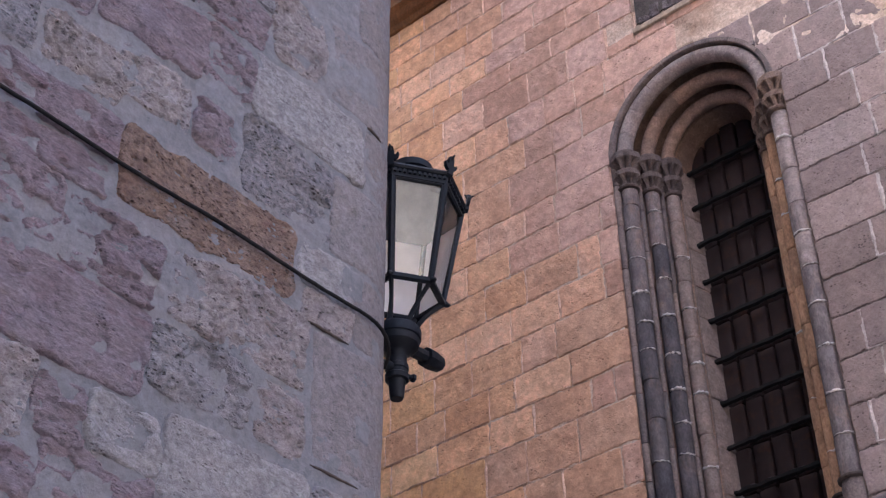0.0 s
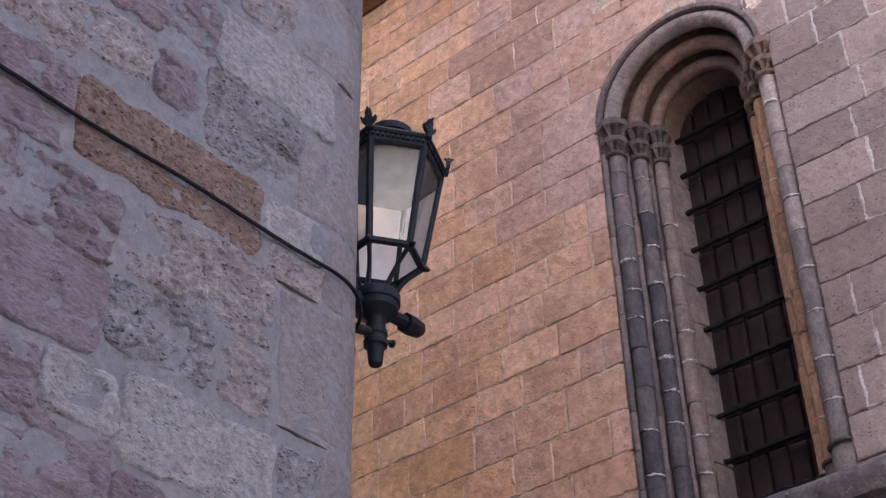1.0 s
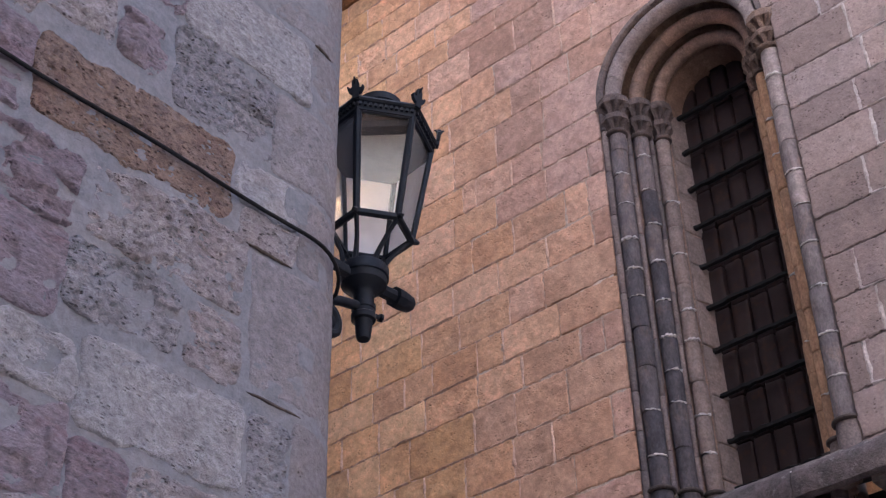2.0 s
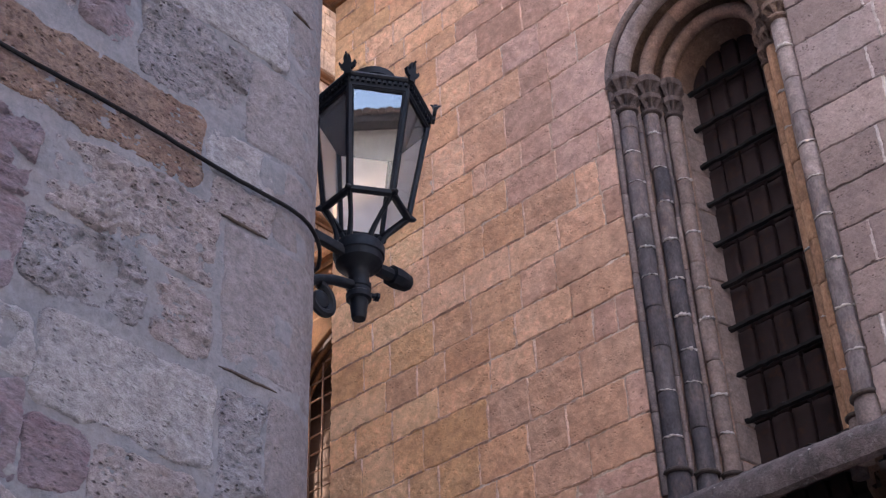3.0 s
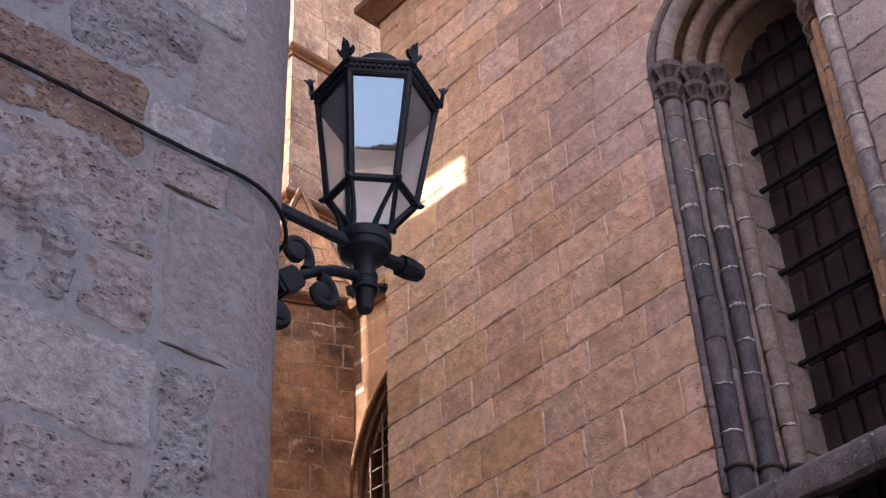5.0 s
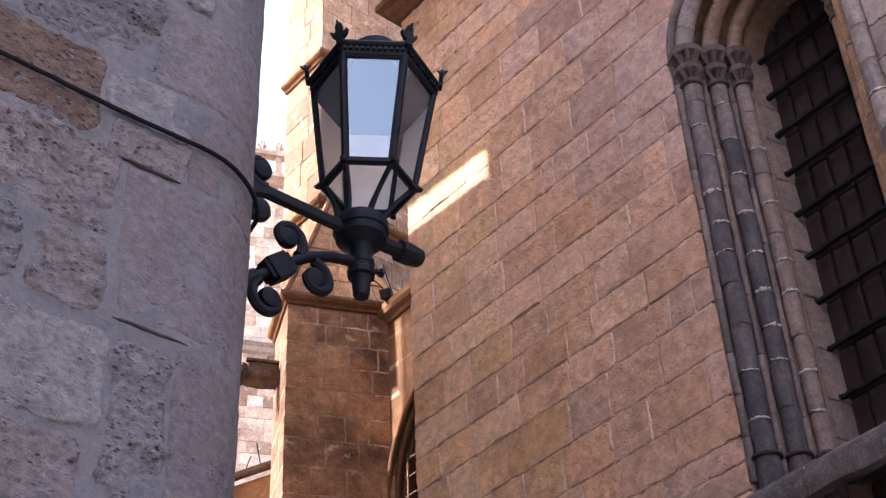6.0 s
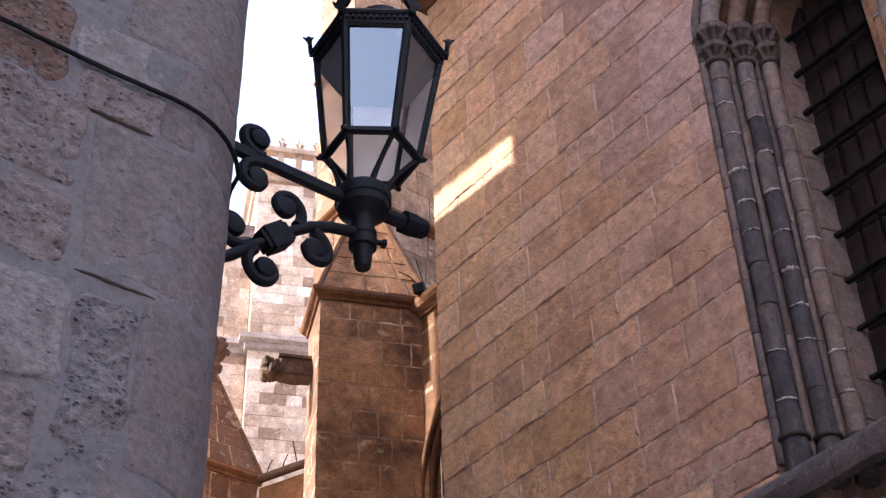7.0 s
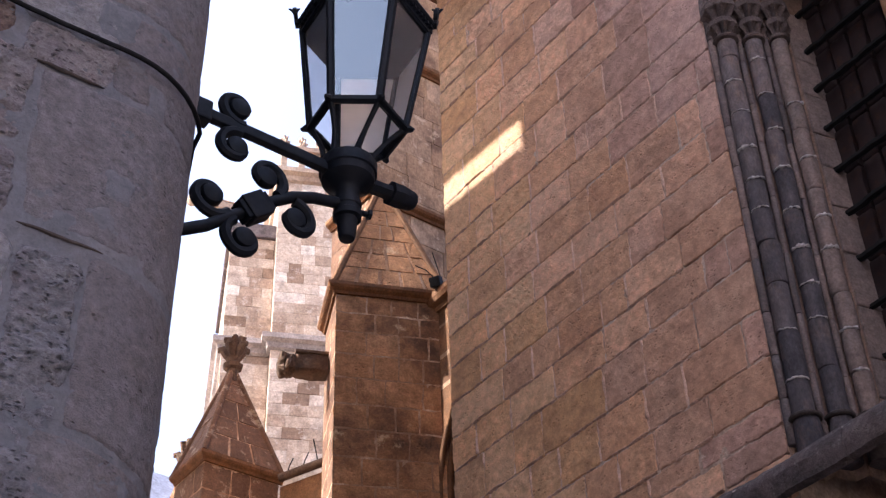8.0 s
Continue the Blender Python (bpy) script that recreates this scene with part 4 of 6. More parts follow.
def gargoyle(at, turn, length, label, material, thick=1.0):
    """A stone waterspout: a squared trough under a slab, with a worn blunt beast's head at its end."""
    bm = bmesh.new()
    n, seg = 40, 28
    rings = []
    for i in range(n + 1):
        t = i / n
        head = smooth_rise(0.66, 0.74, t)
        wide = 0.105 + 0.012 * math.exp(-((t - 0.3) / 0.14) ** 2) - 0.02 * math.exp(-((t - 0.66) / 0.03) ** 2) + 0.022 * head
        tall = 0.112 - 0.012 * math.exp(-((t - 0.66) / 0.035) ** 2) + 0.012 * head
        end = math.sqrt(max(0.0, 1 - max(0.0, (t - 0.90) / 0.102) ** 2))
        ring = []
        for k in range(seg):
            a = 2 * math.pi * k / seg
            c, s = math.cos(a), math.sin(a)
            sq = 1 / max(abs(c), abs(s)) ** (0.85 - 0.45 * head)
            y, z = wide * c * sq, tall * s * sq
            rub = 1 + (0.05 + 0.20 * head) * noise.noise((t * 7, y * 14, z * 14)) + (0.03 + 0.14 * head) * noise.noise((t * 20, y * 34, z * 34))
            if head > 0.5 and -0.6 < s < -0.1 and t > 0.84:
                rub *= 0.72                                                   # open mouth
            ring.append(bm.verts.new((-t * length, y * rub * end * thick, (z * rub * end - 0.012 * head) * thick)))
        rings.append(ring)
    for a, b in zip(rings, rings[1:]):
        for k in range(seg):
            bm.faces.new((a[k], a[(k + 1) % seg], b[(k + 1) % seg], b[k]))
    bm.faces.new(rings[0])
    box(bm, -0.66 * length, 0.0, -0.122 * thick, 0.122 * thick, 0.098 * thick, 0.135 * thick, 0.006)
    ob = part("gargoyle", bm, material, None)
    ob.matrix_basis = pose(*at, 0, 0, turn)
    tagged(ob, label, "gargoyle", "church gargoyles")


def smooth_rise(a, b, x):
    t = min(max((x - a) / (b - a), 0.0), 1.0)
    return t * t * (3 - 2 * t)


gargoyle((1.66, 11.20, 10.30), -24, 0.53, "dark weathered stone gargoyle on the buttress side", GARGOYLE)


def upper_pier():
    p = thing("upper_pier", pose(1.97, 10.90, 0), "tall ochre stone pier above the chapel roof", "pier")
    part("core", box(bmesh.new(), 0.014, 2.6, 0.014, 0.78, 9.0, 19.0), OCHRE_MORTAR, p)
    rng = random.Random(17)
    lv = steps(11.9, 12.6, 2) + steps(12.85, 15.0, 6) + steps(15.25, 18.4, 9)
    lv = sorted(set(round(v, 3) for v in lv))
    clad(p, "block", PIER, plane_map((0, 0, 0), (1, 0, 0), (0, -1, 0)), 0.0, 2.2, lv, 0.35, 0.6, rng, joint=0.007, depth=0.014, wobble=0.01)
    # left side in darker tan than the front, dimmed against the sun
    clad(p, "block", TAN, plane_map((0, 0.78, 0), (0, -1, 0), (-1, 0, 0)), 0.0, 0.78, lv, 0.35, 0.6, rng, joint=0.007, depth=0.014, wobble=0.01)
    for z in (12.6, 15.0):
        part("cornice", sweep(bmesh.new(), [(0, 0.78, z), (0, 0, z), (2.4, 0, z)], CORNICE), OCHRE_PLAIN, p)


upper_pier()


def parapet():
    w = thing("parapet_wall", pose(0, 0, 0), "low ochre parapet with iron bird spikes", "parapet")
    bm = bmesh.new()
    prism(bm, [(3.05, 14.5), (3.75, 12.7), (4.3, 12.9), (3.6, 14.9)], 6.0, 10.9)
    part("wall", bm, OCHRE_PLAIN, w)
    part("gutter", tube(bmesh.new(), [(3.0, 14.42, 10.98), (3.7, 12.6, 10.98)], 0.055, 10), GARGOYLE, w, smooth=True)
    rng = random.Random(2)
    for i in range(8):
        t = i / 7
        x, y = 3.05 + 0.62 * t, 14.35 - 1.6 * t
        k = rng.uniform(-0.12, 0.12)
        pts = [(x, y, 11.0), (x + k * 0.3, y, 11.14), (x + k, y + k * 0.4, 11.30)]
        part("spike", tube(bmesh.new(), pts, 0.008, 5), BAR_IRON, w)


parapet()


def tower():
    t = thing("church_tower", pose(4.12, 18.55, 0, 0, 0, -25.0), "tall sunlit pale stone tower with a pierced parapet", "tower")
    rng = random.Random(41)
    part("core", box(bmesh.new(), 0.02, 4.5, 0.02, 3, 0, 18.3), PALE_PLAIN, t)
    part("core", box(bmesh.new(), 0.80, 4.5, -0.20, 3, 0, 19.6), PALE_PLAIN, t)
    lv = steps(11.6, 15.75, 19) + steps(16.05, 18.2, 10)
    clad(t, "block", PALE, plane_map((0, 0, 0), (1, 0, 0), (0, -1, 0)), 0.0, 0.78, lv, 0.18, 0.42, rng, joint=0.005, depth=0.006, wobble=0.012, nu=3, nv=3)
    clad(t, "block", PALE, plane_map((0.80, -0.22, 0), (1, 0, 0), (0, -1, 0)), 0.0, 1.9, lv + steps(18.45, 19.4, 4), 0.2, 0.48, rng, joint=0.005, depth=0.006, wobble=0.012, nu=3, nv=3)
    prof = [(0.0, 0.0), (0.06, 0.03), (0.08, 0.12), (0.16, 0.16), (0.16, 0.26), (0.0, 0.32)]
    part("string_course", sweep(bmesh.new(), [(0, 2.5, 15.69), (0, 0, 15.69), (0.8, 0, 15.69)], prof), GREY_TRIM, t)
    part("string_course", sweep(bmesh.new(), [(0.8, 0.2, 15.69), (0.8, -0.22, 15.69), (4.0, -0.22, 15.69)], prof), GREY_TRIM, t)
    part("coping", box(bmesh.new(), -0.05, 0.9, -0.06, 3, 18.2, 18.5, 0.02), LEDGE, t, "dark grey lead coping")
    part("cornice", sweep(bmesh.new(), [(0.8, 2, 19.4), (0.8, -0.22, 19.4), (4.2, -0.22, 19.4)], prof), PALE_PLAIN, t)
    for i in range(12):
        x = 0.85 + 0.33 * i
        part("baluster", box(bmesh.new(), x - 0.06, x + 0.06, -0.28, -0.18, 19.70, 20.14, 0.012), PALE_PLAIN, t)
    part("parapet_rail", box(bmesh.new(), 0.76, 4.3, -0.32, -0.14, 20.12, 20.24, 0.012), PALE_PLAIN, t)
    for i in range(11):
        x = 0.85 + 0.33 * i
        leafy_finial(t, PALE_PLAIN, Vector((x, -0.23, 20.23)), 0.085, 0.27, i + 3)


tower()
gargoyle((4.2, 18.7, 18.95), -12, 0.85, "pale stone gargoyle high on the tower", PALE_PLAIN, 0.8)


def far_pinnacle():
    p = thing("pinnacle", pose(2.95, 17.0, 0), "weathered stone pinnacle with a leafy finial beyond the buttress", "pinnacle")
    part("shaft", lathe(bmesh.new(), [(0.5, 0.0), (0.5, 10.9), (0.06, 12.35), (0.05, 12.4)], 8), OCHRE_PLAIN, p)
    leafy_finial(p, GARGOYLE, Vector((0, 0, 12.36)), 0.17, 0.42, 14)


def far_roof():
    h = thing("distant_house", pose(13.1, 41, 0), "distant house with a grey-blue slate roof", "house")
    part("wall", box(bmesh.new(), -6, 3, 0, 8, 0, 25.2), PLASTER, h)
    bm = bmesh.new()
    vs = [bm.verts.new(v) for v in ((-6.3, -0.3, 25.2), (3.3, -0.3, 25.2), (3.3, 3.5, 29.5), (-6.3, 3.5, 29.5), (-6.3, 8.3, 25.2), (3.3, 8.3, 25.2))]
    for q in ((0, 1, 2, 3), (3, 2, 5, 4), (0, 3, 4), (1, 5, 2), (0, 4, 5, 1)):
        bm.faces.new([vs[i] for i in q])
    part("roof", bm, SLATE, h)


far_pinnacle()
far_roof()


def valley_wires():
    """A bent wire and a thin rod standing in the cornice valley, beside a small floodlight."""
    w = thing("bird_spikes", pose(2.38, 10.25, 11.05), "thin bent iron bird wires in the cornice valley", "bird spikes")
    for pts in ([(0.02, 0, -0.02), (-0.02, 0, 0.16), (-0.12, -0.01, 0.20), (-0.26, -0.02, 0.19)], [(0.10, -0.05, 0.0), (0.0, -0.06, 0.25), (-0.07, -0.07, 0.42)], [(0.14, -0.1, 0.0), (0.17, -0.1, 0.30)]):
        part("wire", tube(bmesh.new(), pts, 0.006, 5), BAR_IRON, w)
    s = thing("floodlight", pose(2.40, 10.22, 11.02, 0, -25, 30), "tiny black floodlight fixed in the cornice valley", "floodlight")
    part("foot", box(bmesh.new(), -0.02, 0.02, -0.02, 0.02, -0.04, 0.05, 0.004), BAR_IRON, s)
    part("housing", box(bmesh.new(), -0.055, 0.055, -0.06, 0.06, 0.04, 0.15, 0.012), BAR_IRON, s)


valley_wires()

# ---- the street lantern on its scrolled bracket ----
LX, LY = -2.944, 3.570
HUB = -0.030                             # the stem hangs a little off the head's middle
lantern = thing("street_lantern", pose(LX, LY, 4.785), "black cast-iron six-sided street lantern with hazy glass panes", "street lamp")
A0 = math.atan2(-0.8, -0.6)             # the pane that faces the square
Z_TOP, Z_BOT, R_TOP, R_BOT = 1.03, 0.525, 0.242, 0.174


LEAN = 0.050                             # the head has tilted a little on its stem


def corner(k, r, z):
    a = A0 + math.pi / 6 + k * math.pi / 3
    x, y, up = r * math.cos(a), r * math.sin(a), z - Z_BOT
    return Vector((x + LEAN * 0.75 * up, y - LEAN * 0.66 * up, z - LEAN * (0.75 * x - 0.66 * y)))


def lantern_head():
    hexa = lambda r, z: [corner(k, r, z) for k in range(6)]
    for k in range(6):
        q = (k + 1) % 6
        a0, a1, b0, b1 = corner(k, R_BOT, Z_BOT), corner(q, R_BOT, Z_BOT), corner(k, R_TOP, Z_TOP), corner(q, R_TOP, Z_TOP)
        part("post", tube(bmesh.new(), [a0, b0], 0.013, 6), IRON, lantern)
        part("bottom_rail", tube(bmesh.new(), [a0, a1], 0.016, 6), IRON, lantern)
        part("top_rail", tube(bmesh.new(), [b0, b1], 0.012, 6), IRON, lantern)
        # pane with its own slim frame
        bm = bmesh.new()
        n = (a1 - a0).cross(b0 - a0).normalized()
        if n.dot(a0 + a1) < 0:
            n = -n
        f = [a0.lerp(a1, 0.03), a0.lerp(a1, 0.97), b0.lerp(b1, 0.97), b0.lerp(b1, 0.03)]
        vs = [bm.verts.new(p) for p in f]
        bm.faces.new(vs)
        pane = part("pane", bm, HAZY_GLASS if k in (1, 2) else THIN_HAZE if k == 3 else LAMP_GLASS if k == 5 else SIDE_GLASS, lantern, "dusty glass pane, whiter film on the back ones")
        pane.visible_shadow = False
        for i in range(4):
            p, r = f[i], f[(i + 1) % 4]
            mid = sum(f, Vector()) / 4
            part("glazing_bead", tube(bmesh.new(), [p.lerp(mid, 0.045) + n * 0.004, r.lerp(mid, 0.045) + n * 0.004], 0.006, 5), IRON, pane)
        # cornice above the pane: flat band with dentils and a projecting eave
        e0, e1 = corner(k, 0.262, Z_TOP + 0.005), corner(q, 0.262, Z_TOP + 0.005)
        bm = bmesh.new()
        ring = [(0.250, 0.0), (0.256, 0.032), (0.268, 0.036), (0.275, 0.046), (0.270, 0.058), (0.20, 0.06), (0.20, 0.0)]
        ra = [bm.verts.new(corner(k, r, Z_TOP + h)) for r, h in ring]
        rb = [bm.verts.new(corner(q, r, Z_TOP + h)) for r, h in ring]
        for i in range(len(ring)):
            j = (i + 1) % len(ring)
            bm.faces.new((ra[i], rb[i], rb[j], ra[j]))
        band = part("eave", bm, IRON, lantern)
        for i in range(11):
            p = corner(k, 0.258, Z_TOP + 0.022).lerp(corner(q, 0.258, Z_TOP + 0.022), (i + 0.7) / 11.4)
            bm = bmesh.new()
            bmesh.ops.create_cube(bm, size=1, matrix=Matrix.Translation(p) @ (e1 - e0).to_track_quat("X", "Z").to_matrix().to_4x4() @ Matrix.Diagonal((0.012, 0.014, 0.016, 1)))
            part("dentil", bm, IRON, band)
        # crown ornament on the corner
        c = corner(k, 0.268, Z_TOP + 0.05)
        d = Vector((c.x, c.y, 0)).normalized()
        bm = bmesh.new()
        up = Vector((0, 0, 1))
        s = d.cross(up)
        # a flat cast lily: stem, two hooked side leaves and a blunt forked tip
        half = [(0.0, -0.012), (0.017, -0.012), (0.014, 0.010), (0.024, 0.014), (0.035, 0.025), (0.041, 0.043), (0.034, 0.050), (0.030, 0.040), (0.023, 0.036), (0.016, 0.044), (0.017, 0.064), (0.013, 0.080), (0.0, 0.086)]
        outline = half + [(-q, h) for q, h in half[-2:0:-1]]
        front, rear = ([bm.verts.new(c + s * q * 0.92 + up * h + d * (w + 0.14 * h)) for q, h in outline] for w in (0.008, -0.008))
        bm.faces.new(front)
        bm.faces.new(rear)
        for i in range(len(outline)):
            j = (i + 1) % len(outline)
            bm.faces.new((front[i], front[j], rear[j], rear[i]))
        for w in (-1, 1):
            tube(bm, [c + up * 0.045 + d * 0.006, c + up * 0.064 + d * (0.009 + 0.005 * w), c + up * 0.080 + d * (0.012 + 0.014 * w), c + up * 0.084 + d * (0.012 + 0.022 * w)], [0.006, 0.0065, 0.0055, 0.003], 6)
        part("crown_leaf", bm, IRON, lantern)
        # curved rib below
        p0 = corner(k, R_BOT, Z_BOT)
        pts = []
        for i in range(9):
            t = i / 8
            r = 0.080 + (R_BOT - 0.080) * (1 - t) ** 1.7
            pts.append(corner(k, r, Z_BOT - 0.19 * t) + Vector((HUB, 0.012, 0)) * t)
        part("rib", tube(bmesh.new(), pts, [0.012, 0.011, 0.010, 0.010, 0.010, 0.011, 0.012, 0.013, 0.014], 7), IRON, lantern, smooth=True)
        dd = Vector((p0.x, p0.y, 0)).normalized()
        part("corner_knob", tube(bmesh.new(), [p0 - dd * 0.01, p0 + dd * 0.016, p0 + dd * 0.028 + Vector((0, 0, -0.004)), p0 + dd * 0.034], [0.012, 0.015, 0.009, 0.003], 7), IRON, lantern, smooth=True)
    # roof
    bm = bmesh.new()
    rings = [[bm.verts.new(corner(k, r, Z_TOP + h)) for k in range(6)] for r, h in ((0.265, 0.06), (0.20, 0.10), (0.13, 0.15), (0.11, 0.155))]
    for a, b in zip(rings, rings[1:]):
        for k in range(6):
            bm.faces.new((a[k], a[(k + 1) % 6], b[(k + 1) % 6], b[k]))
    bm.faces.new(rings[-1])
    part("roof", bm, IRON, lantern)
    part("chimney", lathe(bmesh.new(), [(0.085, Z_TOP + 0.12), (0.085, Z_TOP + 0.185), (0.102, Z_TOP + 0.19), (0.102, Z_TOP + 0.225), (0.07, Z_TOP + 0.25), (0.0, Z_TOP + 0.26)], 24, pose(LEAN * 0.75 * 0.68, -LEAN * 0.66 * 0.68, 0)), IRON, lantern, smooth=True)
    # inside: white reflector plate under the roof and the bulb holder
    bm = bmesh.new()
    vs = [bm.verts.new(corner(k, 0.232, Z_TOP - 0.05)) for k in range(6)]
    bm.faces.new(vs)
    part("inner_plate", bm, IRON, lantern)
    # hub below
    prof = [(0.0, 0.0), (0.026, 0.0), (0.030, 0.01), (0.036, 0.075), (0.037, 0.085), (0.050, 0.09), (0.052, 0.112), (0.046, 0.118), (0.046, 0.135), (0.050, 0.14), (0.050, 0.16), (0.043, 0.165),
            (0.041, 0.212), (0.052, 0.228), (0.080, 0.244), (0.094, 0.258), (0.097, 0.288), (0.104, 0.292), (0.105, 0.33), (0.098, 0.343), (0.0, 0.343)]
    part("hub", lathe(bmesh.new(), prof, 28, pose(HUB, 0.012, 0)), IRON, lantern, smooth=True)
    part("set_screw", tube(bmesh.new(), [(HUB + 0.03, 0.0, 0.128), (HUB + 0.068, -0.01, 0.128), (HUB + 0.070, -0.01, 0.128), (HUB + 0.082, -0.012, 0.128)], [0.011, 0.011, 0.019, 0.019], 6), IRON, lantern)


def bracket():
    b = thing("lamp_bracket", pose(-3.670, 3.580, 4.785), "black wrought-iron wall bracket with scrolls", "lamp bracket")
    x1 = LX + HUB + 3.670
    bm = box(bmesh.new(), -0.06, 0.03, -0.04, 0.04, -0.32, 0.36, 0.008)
    part("wall_plate", bm, IRON, b)
    part("upper_arm", box(bmesh.new(), 0.0, x1 - 0.04, -0.016, 0.016, 0.260, 0.302, 0.006), IRON, b)
    part("arm_block", box(bmesh.new(), 0.02, 0.140, -0.028, 0.028, 0.236, 0.324, 0.008), IRON, b)
    part("end_arm", tube(bmesh.new(), [(x1 + 0.05, 0, 0.285), (x1 + 0.15, 0, 0.292), (x1 + 0.175, 0, 0.295), (x1 + 0.178, 0, 0.295), (x1 + 0.21, 0, 0.297), (x1 + 0.27, 0, 0.300), (x1 + 0.285, 0, 0.300)], [0.029, 0.030, 0.030, 0.046, 0.047, 0.038, 0.028], 8), IRON, b, smooth=True)
    arc = [(-0.05, 0, -0.285), (0.02, 0, -0.268), (0.093, 0, -0.236), (0.169, 0, -0.185), (0.235, 0, -0.122), (0.324, 0, -0.044), (0.407, 0, 0.03), (0.47, 0, 0.078), (0.558, 0, 0.118), (0.649, 0, 0.140), (x1, 0, 0.148)]
    part("lower_arm", tube(bmesh.new(), arc, 0.021, 10), IRON, b, smooth=True)
    bm = box(bmesh.new(), -0.046, 0.046, -0.034, 0.034, -0.046, 0.046, 0.006)
    box(bm, -0.064, 0.064, -0.027, 0.027, -0.036, 0.036, 0.004)
    clamp = part("clamp", bm, IRON, b)
    clamp.matrix_basis = pose(0.332, 0, -0.036, 0, -41, 0)

    def scroll(at, root, bow):
        """A flat bar that curls up into a spiral with a round boss."""
        (ax, az), (rx, rz) = at, root
        a0 = math.atan2(rz - az, rx - ax)
        bm = bmesh.new()
        pts, rad = [], []
        d = math.hypot(rx - ax, rz - az)
        for i in range(26):
            t = i / 25
            a = a0 + bow * t * 1.55 * math.pi
            r = d * (1 - t) ** 1.5 + 0.030 * min(1, t * 2.2)
            pts.append((ax + r * math.cos(a), 0, az + r * math.sin(a)))
            rad.append(0.021 - 0.004 * t)
        tube(bm, pts, rad, 8, flat=1.0)
        lathe(bm, [(0.0, -0.022), (0.024, -0.021), (0.036, -0.017), (0.041, -0.008), (0.041, 0.008), (0.036, 0.017), (0.024, 0.021), (0.0, 0.022)], 20, pose(ax, 0, az, 90, 0, 0))
        part("scroll", bm, IRON, b, smooth=True)

    scroll((0.249, 0.368), (0.272, 0.30), -1)
    scroll((0.249, 0.192), (0.265, 0.26), 1)
    scroll((0.174, -0.055), (0.24, -0.10), -1)
    scroll((0.368, 0.114), (0.415, 0.055), 1)
    scroll((0.302, -0.179), (0.26, -0.115), 1)
    scroll((0.486, -0.012), (0.482, 0.062), -1)


lantern_head()
bracket()

# ---- the cable along the house wall ----
rng = random.Random(6)
pts = []
for i in range(90):
    s = -3.2 + (3.2 + QUARTER * 0.8) * i / 89
    z = 4.147 + 0.004 * math.sin(s * 9) + rng.uniform(-0.001, 0.001)
    pts.append(round_wall(s, z, 0.018))
e = pts[-1]
pts += [e + Vector((0.012, 0.06, 0.0)), round_wall(QUARTER + 0.25, 4.16, 0.016), round_wall(QUARTER + 0.45, 4.22, 0.016), round_wall(QUARTER + 0.6, 4.36, 0.016), round_wall(QUARTER + 0.68, 4.5, 0.016)]
cable = part("cable", tube(bmesh.new(), pts, 0.0064, 8), CABLE, None, smooth=True)
tagged(cable, "thin black electric cable clipped along the rubble wall", "cable")

# ---- the church wall and its round-arched window ----
WY, ZS, ZSILL = 3.58, 8.36, 5.30        # window axis, springing, sill
R_OUT, R_IN, X_IN = 0.655, 0.315, 0.45

NICHE = (3.30, 3.91, 9.44, 9.86)         # a small dark recess over the arch


def arch_gap(z, r):
    """Half the width of the window at a height, for a radius."""
    if z < ZSILL - 0.05:
        return -1.0
    if z <= ZS:
        return r
    return math.sqrt(max(r * r - (z - ZS) ** 2, 0.0)) if z - ZS < r else -1.0


wall_church = thing("wall_church", pose(0, 0, 0), "tall church wall of reddish-brown squared sandstone blocks", "wall", kind="structure")


